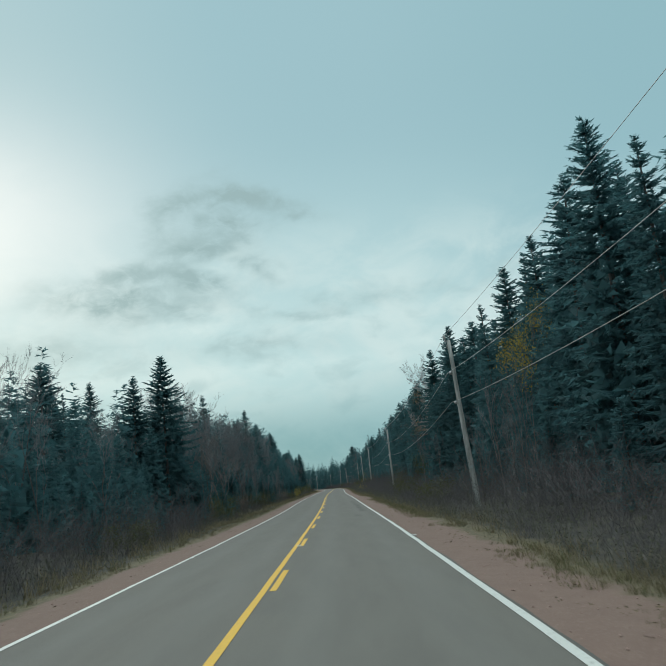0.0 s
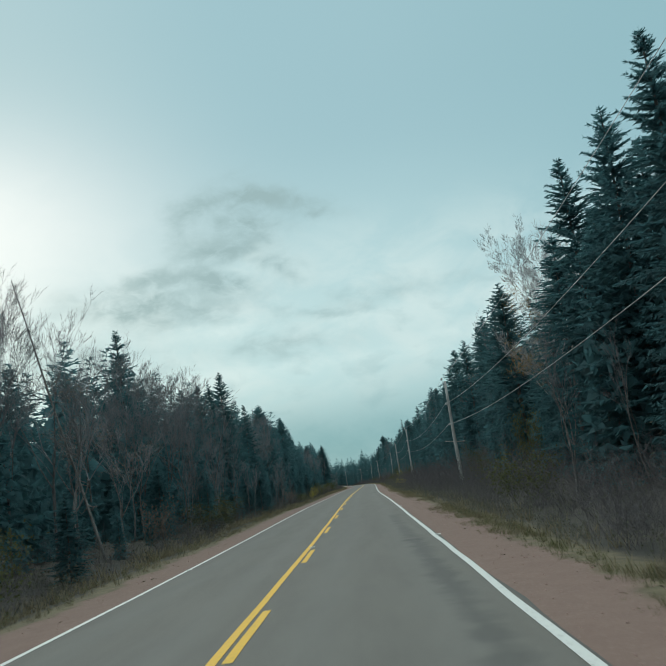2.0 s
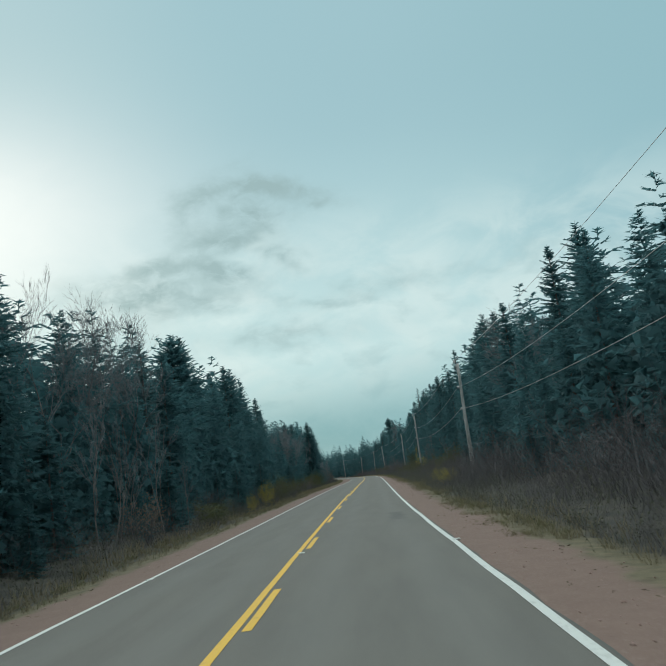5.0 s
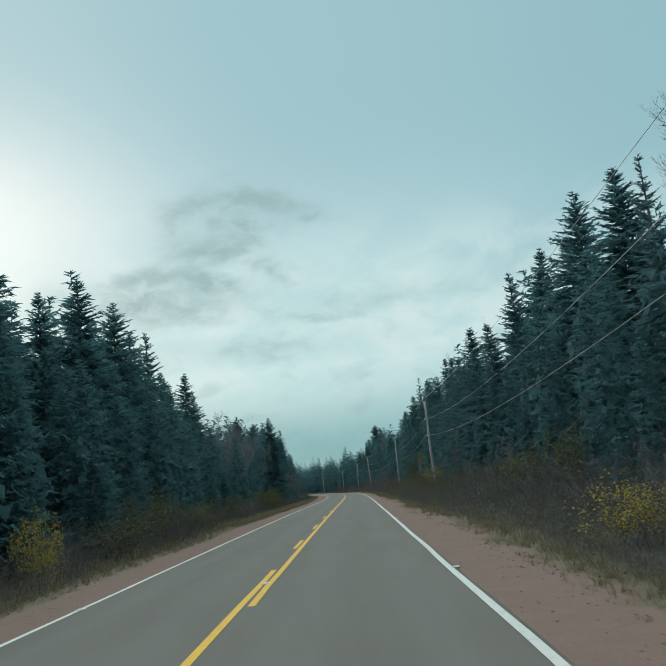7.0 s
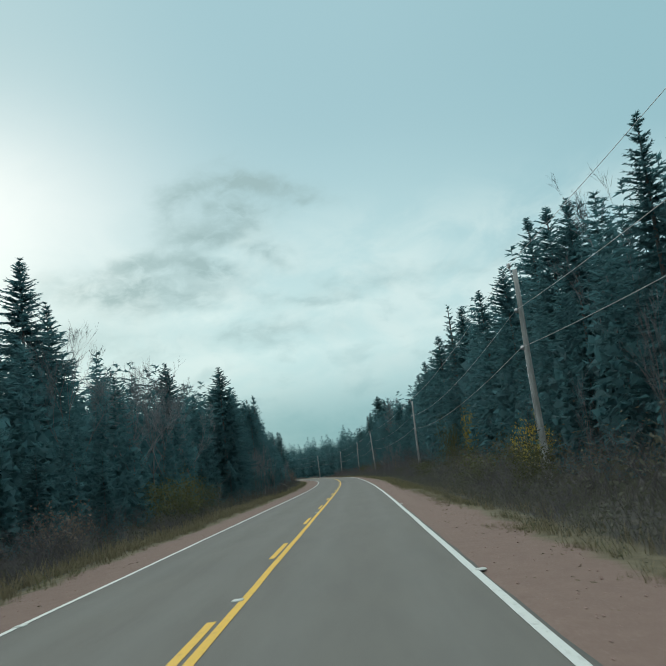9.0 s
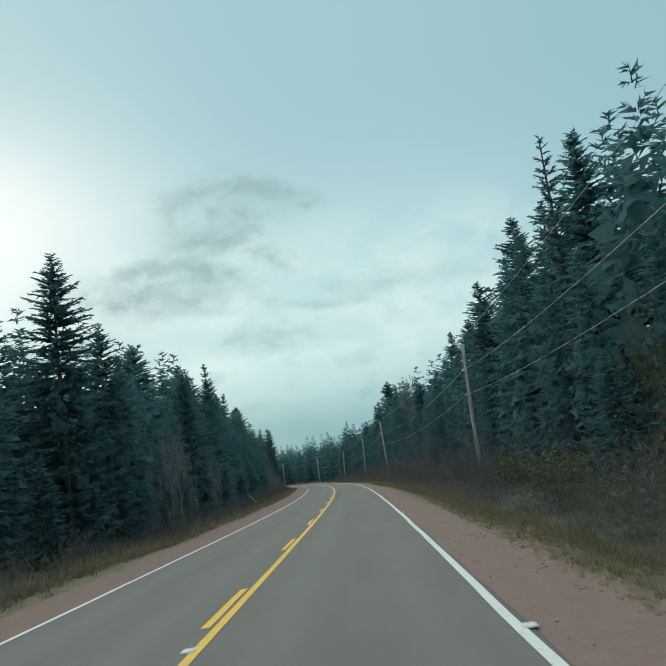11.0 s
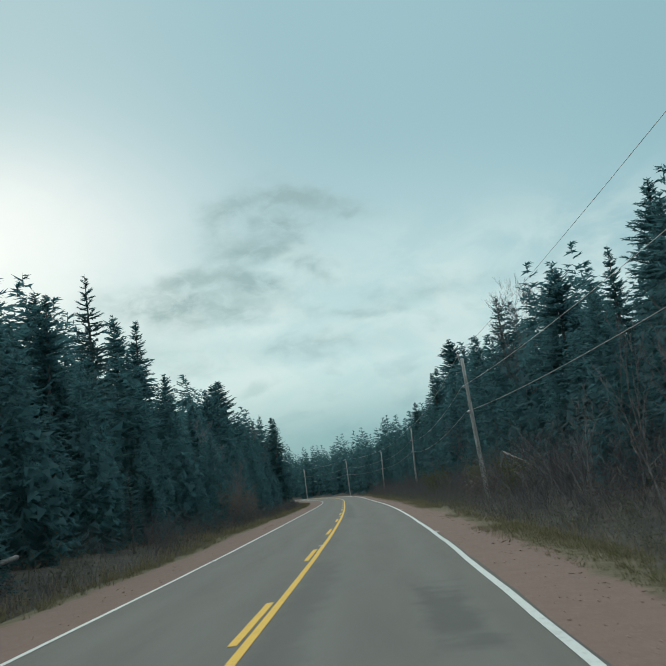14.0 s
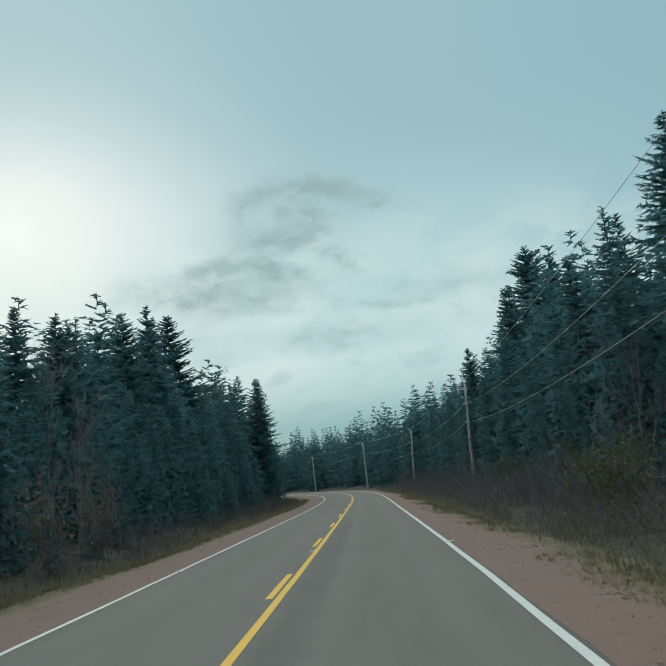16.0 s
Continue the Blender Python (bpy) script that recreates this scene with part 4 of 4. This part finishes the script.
def brush_base(seed, stems, h, reach, lean, twigs=3):
    r = np.random.default_rng(seed)
    out = []
    for i in range(stems):
        a, b = r.random() * 6.28, r.random() * 6.28
        p0 = np.array([math.cos(a), math.sin(a), 0]) * reach * r.random() ** 0.5
        d = unit(np.array([math.cos(b) * lean, math.sin(b) * lean, 1.0]) + r.normal(0, 0.15, 3))
        L0 = h * r.uniform(0.5, 1.1)
        p1, p2 = p0 + d * L0 * 0.5, p0 + d * L0 + np.array([math.cos(b), math.sin(b), -0.1]) * 0.12 * L0
        out.append((p0 - [0, 0, 0.1], p1, p2, 0.0075))
        for _ in range(twigs):
            t = r.uniform(0.3, 0.95)
            q = p0 + (p2 - p0) * t
            e = q + unit(d + r.normal(0, 0.55, 3)) * L0 * r.uniform(0.18, 0.42)
            out.append((q, (q + e) / 2 + r.normal(0, 0.02, 3), e, 0.0045))
    Q, ends = [], []
    for p0, p1, p2, w in out:
        ax = unit(np.cross(p2 - p0, r.normal(0, 1, 3))) * w
        if w > 0.006:
            Q += [np.stack([p0 - ax, p0 + ax, p1 + ax * 0.7]), np.stack([p0 - ax, p1 + ax * 0.7, p1 - ax * 0.7]), np.stack([p1 - ax * 0.7, p1 + ax * 0.7, p2])]
        else:
            Q.append(np.stack([p0 - ax, p0 + ax, p2]))
        ends.append(p2)
    Q = np.array(Q)
    return Q.reshape(-1, 3), np.arange(len(Q) * 3).reshape(-1, 3), np.array(ends)


def along(rng_seed, s0, s1, per_m, lo, hi, k0, k1):
    r = np.random.default_rng(rng_seed)
    n = int((s1 - s0) * per_m)
    return np.stack([r.uniform(s0, s1, n), r.uniform(lo, hi, n), r.uniform(k0, k1, n)], -1)


# where the brush begins on the right, metres from the road's middle
VERGE_S = [-30, 60, 100, 132, 155, 175, 215, 240, 262, 285, 304, 315, 440]
VERGE_U = [4.45, 4.45, 4.5, 4.5, 4.85, 4.5, 4.7, 5.0, 5.35, 5.35, 4.65, 4.45, 4.5]


def beyond(rng_seed, s0, s1, per_m, lo, hi, k0, k1):
    """Spots on the right, from lo to hi metres past the verge's rim; the further in, the taller."""
    a = along(rng_seed, s0, s1, per_m, 0.0, 1.0, 0.85, 1.15)
    q = a[:, 1].copy()
    a[:, 1] = np.interp(a[:, 0], VERGE_S, VERGE_U) + lo + (hi - lo) * q
    a[:, 2] *= k0 + (k1 - k0) * q
    return a


alder = brush_base(3, 22, 1.9, 0.8, 0.45, 11)[:2]
tall = along(2, -30, 440, 0.8, 7.4, 10.0, 0.9, 1.6)
tall[:, 2] *= np.interp(tall[:, 0], [-30, 60, 110, 140, 165, 230, 255, 320, 350, 440], [0.9, 0.75, 0.95, 1.0, 0.6, 0.6, 0.85, 1.0, 0.8, 0.8])
scatter(alder, np.concatenate([beyond(1, -30, 440, 1.5, 0.4, 3.6, 0.32, 0.95), tall]), "brush_right", TWIG_RED, "dense leafless russet brush along the verge", "bushes")
scatter(alder, np.concatenate([along(3, -30, 440, 0.7, -7.6, -6.2, 0.25, 0.5), along(4, -30, 440, 0.6, -9.6, -7.2, 0.4, 0.9), along(5, 158, 205, 1.2, -8.6, -6.4, 0.45, 0.95), along(6, 8, 40, 1.2, -9.0, -6.6, 0.6, 1.2)]), "brush_left", TWIG_RED, "dense leafless dark brush along the verge", "bushes")
st = brush_base(5, 6, 0.9, 0.4, 0.5, 2)
lv = leaf_cloud(6, st[2], 1, 0.1, 0.045)
sprig = (np.concatenate([st[0], lv[0]]), np.concatenate([st[1], len(st[0]) + np.concatenate([lv[1][:, :3], lv[1][:, [0, 2, 3]]])]))
scatter(sprig, np.concatenate([beyond(21, -30, 440, 3, 0.0, 4.5, 0.5, 1.2), beyond(22, -30, 440, 3.5, -0.1, 1.2, 0.3, 0.7), beyond(25, 150, 240, 4, 0.6, 4.5, 0.9, 2.0)]), "undergrowth_right", UNDERGROWTH, "low olive brown undergrowth below the brush", "undergrowth")
scatter(sprig, np.concatenate([along(23, -30, 440, 3, -9.6, -6.0, 0.6, 1.1), along(24, 140, 260, 2, -9.0, -5.9, 0.7, 1.2)]), "undergrowth_left", UNDERGROWTH, "low olive brown undergrowth below the brush", "undergrowth")


def patchy(spots):
    """Only the spots inside uneven patches."""
    s, u = spots[:, 0], spots[:, 1]
    return spots[np.sin(s * 0.53) + np.sin(s * 0.21 + 1.7) + 0.8 * np.sin(s * 1.7 + u * 3.1) + (u - 4.3) * 1.2 > -0.1]


r = np.random.default_rng(9)
tuft = []
for i in range(9):
    a, b = r.random() * 6.28, r.uniform(0.1, 0.55)
    p0 = np.append(r.normal(0, 0.07, 2), -0.02)
    tip = p0 + np.array([math.cos(a) * b, math.sin(a) * b, 1.0]) * r.uniform(0.16, 0.34)
    wd = np.array([-math.sin(a), math.cos(a), 0]) * 0.007
    mid = (p0 + tip) / 2 + np.array([0, 0, 0.03])
    tuft += [np.stack([p0 - wd, p0 + wd, mid + wd * 0.5]), np.stack([mid + wd * 0.5, p0 - wd, tip])]
tuft = (np.concatenate(tuft), np.arange(len(tuft) * 3).reshape(-1, 3))
tuft += (unit(np.stack([tuft[0][:, 0], tuft[0][:, 1], 0.35 + 0 * tuft[0][:, 2]], -1)),)
scatter(tuft, np.concatenate([beyond(10, 222, 304, 14, -0.9, 0.3, 0.25, 0.7), patchy(beyond(11, -20, 430, 20, -0.75, 0.35, 0.2, 0.7)), beyond(12, -20, 430, 2.5, 0.0, 1.2, 0.6, 1.2)]), "dry_grass_right", STRAW, "pale dry grass on the verge", "grass")
scatter(tuft, np.concatenate([along(13, -20, 235, 13, -6.2, -4.3, 0.3, 0.75), along(20, 235, 430, 13, -6.3, -4.75, 0.3, 0.75), along(14, -20, 430, 4, -7.4, -5.6, 0.8, 1.5), along(17, 180, 250, 8, -6.4, -4.8, 0.8, 1.6)]), "dry_grass_left", STRAW, "pale dry grass on the verge", "grass")
scatter(tuft, np.concatenate([patchy(beyond(15, -20, 430, 12, -0.7, 0.3, 0.2, 0.6)), beyond(18, 222, 304, 26, -0.95, 0.25, 0.2, 0.6), beyond(19, 28, 62, 12, -0.5, 0.15, 0.2, 0.5), along(16, -20, 235, 3, -5.9, -4.3, 0.3, 0.8), along(26, 235, 430, 5, -6.1, -4.8, 0.3, 0.8)]), "green_grass", STRAW_GREEN, "sparse green grass on the verges", "grass")


# single bushes that stand out, with leaves still on
def bush_kind(seed, label, leaf, per, size):
    *st, ends = brush_base(seed, 26, 1.7, 0.35, 0.45, 3)
    return Kind("bush", label, "bush", [("wood", mesh_of("wood", *st, TWIG_RED), ""), ("leaf_cover", mesh_of("leaf_cover", *leaf_cloud(seed, ends, per, 0.16, size), leaf), "")], 1.8)


BUSHES = {"yellow": bush_kind(81, "small bush full of yellow autumn leaves on the verge", LEAF_YELLOW, 16, 0.045), "olive": bush_kind(82, "rounded olive green bush at the forest edge", LEAF_OLIVE, 16, 0.045), "rust": bush_kind(83, "loose bush with brown and russet leaves", LEAF_RUST, 7, 0.05)}
YELLOW_LEFT = [(145.5, -6.0, 0.8, 0.5), (155.3, -6.2, 1.4, 0.5)]
YELLOW_RIGHT = [(150.2, 6.6, 0.8, 1.2), (208.5, 8.2, 2.2, 0.8), (233.0, 9.4, 4.2, 0.6), (301.6, 9.0, 1.5, 0.6)]
OLIVE_LEFT = [(221.0, -7.0, 1.5, 1.0), (20.0, -6.4, 0.9, 1.2), (48.1, -6.6, 1.5, 1.0), (76.0, -6.9, 1.4, 1.3), (134.4, -6.3, 0.9, 1.6), (163.5, -6.7, 1.1, 1.5), (170.5, -7.4, 1.9, 1.2), (178.5, -6.8, 1.3, 1.4), (190.0, -7.2, 1.6, 1.3), (215.0, -7.0, 1.8, 1.3), (218.4, -7.3, 2.0, 1.5)]
OLIVE_RIGHT = [(70.0, 9.2, 3.4, 0.7), (36.0, 6.4, 1.2, 1.3), (60.0, 6.9, 1.5, 1.3), (84.0, 8.8, 2.2, 1.2), (161.9, 8.5, 2.4, 0.8), (168.0, 8.2, 1.9, 1.2), (186.0, 7.2, 1.6, 1.3), (203.0, 7.0, 1.5, 1.3), (213.0, 6.8, 1.3, 1.4), (226.5, 7.6, 2.0, 1.2), (235.1, 8.4, 3.5, 1.0), (241.0, 7.0, 1.3, 1.5), (254.6, 8.6, 1.2, 1.2), (273.0, 7.2, 0.9, 1.4), (316.0, 7.4, 1.7, 1.2), (331.0, 8.6, 1.8, 1.2), (344.0, 7.2, 1.8, 1.3), (366.0, 8.6, 1.9, 1.2)]
RUST_LEFT = [(66.0, -7.2, 1.9, 1.0), (124.5, -7.0, 1.7, 1.0), (200.5, -7.0, 1.5, 1.1), (340.5, -7.5, 2.9, 1.0), (347.5, -7.6, 2.7, 1.3), (351.9, -7.6, 2.9, 0.9)]
RUST_RIGHT = [(174.0, 8.6, 1.8, 1.2), (219.0, 7.4, 1.6, 1.1), (268.0, 7.4, 0.8, 0.8), (322.5, 7.0, 1.3, 1.3), (336.0, 9.4, 2.2, 1.1)]
for kind, spots in (("yellow", YELLOW_LEFT), ("yellow", YELLOW_RIGHT), ("olive", OLIVE_LEFT), ("olive", OLIVE_RIGHT), ("rust", RUST_LEFT), ("rust", RUST_RIGHT)):
    for s, u, top, wide in spots:
        tall = top - float(lift(s, u))
        BUSHES[kind].put(s, u, tall, s, wide * 1.44 / tall if tall > 1.8 else wide)

# slender grey saplings with bare stems at the edge of the woods
SAPLING = bare_kind(97, "slender bare grey sapling at the edge of the woods", forks=4, spread=0.35, twig=0.008, start=0.5, h=5.0, name="sapling", wood=BARK_PALE)
r = np.random.default_rng(29)
for s0, s1, u0, u1, n in ((76, 100, -9.0, -7.4, 12), (258, 276, -8.6, -7.2, 8), (296, 312, 7.4, 9.0, 6), (20, 34, 7.8, 9.4, 6), (196, 214, 8.0, 9.4, 4), (120, 136, -9.0, -7.6, 6), (345, 362, -8.8, -7.4, 5), (346, 352, 9.2, 10.4, 4), (50, 62, 8.2, 9.6, 4)):
    for _ in range(n):
        SAPLING.put(r.uniform(s0, s1), r.uniform(u0, u1), r.uniform(3.2, 6.2), r.random() * 6.28, r.uniform(0.7, 1.1), lean=r.normal(0, 0.08), tip=r.normal(0, 0.08))

# fallen leaves and bits of sod on the gravel
r = np.random.default_rng(31)
bit = leaf_cloud(32, np.zeros((5, 3)), 1, 0.06, 0.035)
bit = (bit[0] * np.array([1, 1, 0.35]) + np.array([0, 0, 0.012]), bit[1])
scatter(bit, np.concatenate([along(33, -10, 400, 1.0, 3.3, 4.6, 0.4, 1.2), along(34, -10, 400, 1.6, 3.7, 4.4, 0.6, 1.5), along(35, -10, 400, 1.0, -4.6, -3.4, 0.4, 1.2)]), "leaf_litter", LITTER, "dead leaves and sod bits on the gravel", "leaf litter")

# loose stones and clods on the gravel
ring = [(math.cos(a) * 0.9, math.sin(a) * (0.75 + 0.2 * math.cos(3 * a)), 0.1) for a in np.arange(6) * 1.047]
pebble = (np.array([(0.1, 0.0, 0.75), *ring, (0, 0, -0.4)]) * 0.03, np.array([(0, 1 + i, 1 + (i + 1) % 6) for i in range(6)] + [(7, 1 + (i + 1) % 6, 1 + i) for i in range(6)]))
scatter(pebble, np.concatenate([along(41, -15, 420, 9, 3.02, 4.4, 0.25, 0.8), along(43, -15, 420, 6, -4.3, -3.02, 0.25, 0.8)]), "gravel_stones", STONE, "loose reddish stones on the gravel shoulders", "stones", 0.3, 0.3)

# a fallen pale trunk that leans out of the woods, and dead limbs in the brush
log_a, log_b = at(291.0, -6.6, -0.02), at(306.0, -8.8, 0.62)
mid = (log_a + log_b) / 2 + np.array([0, 0, 0.12])
tagged(new("fallen_trunk", mesh_of("fallen_trunk", *tube([log_a, mid, log_b], [0.035, 0.055, 0.075], 8, True), BARK_PALE, smooth=True)), "thin pale fallen trunk leaning over the verge", "log")
knee, foot, butt = at(324.6, 8.6, 1.95), at(327.8, 8.2, 0.1), at(319.6, 9.4, 0.7)
broken = tagged(new("broken_trunk"), "pale dead trunk snapped and folded over the brush", "log")
part("stump", mesh_of("stump", *tube([foot, (foot + knee) / 2 + np.array([0.05, 0, 0.06]), knee], [0.085, 0.075, 0.06], 8, True), BARK_PALE, smooth=True), broken)
part("fallen_top", mesh_of("fallen_top", *tube([knee + (knee - butt) * 0.05, (knee + butt) / 2 + np.array([0, 0, 0.08]), butt], [0.075, 0.06, 0.035], 8, True), BARK_PALE, smooth=True), broken)
DEAD = bare_kind(95, "dead pale branching limb in the brush", forks=3, spread=0.9, h=2.6, name="dead_limb", twigs=BARK_PALE, start=0.45)
for s, u, h, turn in ((31.0, 7.4, 2.9, 0.4), (34.5, 8.0, 2.4, 2.0), (22.0, 8.6, 2.6, 4.0), (329.4, 9.0, 2.6, 1.0), (164.0, 8.8, 3.2, 3.0), (186.0, 8.4, 2.6, 5.0), (303.5, 8.2, 2.8, 0.9), (292.0, 8.8, 2.2, 2.2), (52.0, -8.2, 2.6, 1.5), (238.0, -8.4, 2.6, 2.6), (282.0, -8.6, 4.2, 0.7), (268.0, 8.8, 3.4, 1.8), (176.4, 9.0, 3.6, 0.6), (173.6, 8.8, 3.1, 2.9), (189.0, 8.6, 2.8, 1.2), (295.0, 8.6, 2.8, 4.4), (321.5, 8.6, 2.2, 3.6)):
    DEAD.put(s, u, h, turn, 1.2)


# ---- utility poles and wires ----
# metres along, to the right (at the top), height of the top, lean
POLES = [(-34.5, 7.4, 7.5, 0.0), (27.5, 6.78, 7.34, -0.055), (86.2, 7.69, 6.9, -0.013), (145.6, 7.92, 7.2, 0.004), (206.0, 8.08, 7.61, -0.004), (264.9, 8.61, 7.58, 0.015), (326.0, 7.4, 7.2, -0.03), (387.3, 9.54, 7.75, 0.041), (427.2, 8.57, 6.78, 0.05), (456.0, 6.4, 6.9, 0.0), (495.5, 6.9, 6.8, 0.0)]


def utility_pole():
    root = tagged(new("utility_pole"), "weathered grey wooden utility pole in the roadside brush", "pole", "poles along the road")
    z = np.linspace(-0.9, 8.0, 9)
    part("shaft", mesh_of("shaft", *tube(np.stack([0.015 * np.sin(z), 0 * z, z], -1), np.linspace(0.125, 0.084, 9), 14, True), POLE_WOOD, smooth=True), root)
    pin = [tube([(-0.09, 0, 7.6), (-0.16, 0, 8.1)], 0.018, 6, True)]
    part("pin", mesh_of("pin", *joined(pin), STEEL), root)
    prof = [(8.08, 0.035), (8.11, 0.075), (8.14, 0.05), (8.17, 0.075), (8.2, 0.055), (8.23, 0.06), (8.26, 0.03)]
    part("insulator", mesh_of("insulator", *tube([(-0.16, 0, a) for a, _ in prof], [b for _, b in prof], 10, True), PORCELAIN, smooth=True), root, "grey porcelain insulator")
    for zz in (6.52, 5.17):
        part("bracket", mesh_of("bracket", *joined([box(-0.15, 0, zz, 0.09, 0.07, 0.16, 0.01), tube([(-0.2, 0, zz - 0.05), (-0.2, 0, zz + 0.05)], 0.035, 8, True)]), STEEL), root)
    part("ground_wire", mesh_of("ground_wire", *tube([(-0.12, 0.05, 0.0), (-0.115, 0.05, 2.4), (-0.1, 0.05, 5.1)], 0.014, 6, True), STEEL), root, "thin earthing wire stapled to the shaft")
    for zz in (0.9, 1.9, 2.9, 3.9):
        part("staple", mesh_of("staple", *box(-0.112, 0.05, zz, 0.03, 0.05, 0.03, 0.005), STEEL), root)
    band = tube([(0, 0, 2.2), (0, 0, 2.32)], 0.117, 14)
    part("band", mesh_of("band", *band, STEEL), root)
    return root


first = utility_pole()
for i, (s, u, top, lean) in enumerate(POLES):
    p = at(s, u - 8.0 * lean)
    z0 = float(np.interp(s, S, RZ)) + top - 8.0
    m = Matrix.Translation((p[0], p[1], z0)) @ Matrix.Rotation(float(np.interp(s, S, TURN)), 4, "Z") @ Matrix.Rotation(math.atan(lean), 4, "Y")
    if i == 0:
        first.matrix_basis = m
        ob = first
    else:
        ob = copy_thing(first, m)
    if i in (2, 10):
        zz, ln = ((4.0, 1.3), (7.6, 2.0))[i == 10]
        part("crossarm", mesh_of("crossarm", *tube([(-ln / 2, 0.16, zz + 0.12), (0, 0.15, zz), (ln / 2, 0.16, zz - 0.06)], 0.035, 6, True), POLE_WOOD), ob)


def wire(name, label, height, off, sag, rad, mat):
    pts = []
    for i in range(len(POLES) - 1):
        a, b = POLES[i], POLES[i + 1]
        A, B = at(a[0], a[1] + off, a[2] + height), at(b[0], b[1] + off, b[2] + height)
        t = np.linspace(0, 1, 17)[: -1 if i < len(POLES) - 2 else None]
        q = A + (B - A) * t[:, None]
        q[:, 2] -= sag * 4 * t * (1 - t) * min(1.0, (b[0] - a[0]) / 60)
        pts.append(q)
    tagged(new(name, mesh_of(name, *tube(np.concatenate(pts), rad, 6), mat, smooth=True)), label, "wire", "wires on the poles")


wire("overhead_wire", "thin aluminium power wire on the pole tops", 0.2, -0.16, 0.55, 0.007, WIRE)
wire("overhead_wire", "aluminium neutral wire strung below the pole tops", -1.48, -0.2, 0.75, 0.007, WIRE)
wire("telephone_cable", "grey telephone cable strung low on the poles", -2.83, -0.2, 0.7, 0.0095, CABLE)
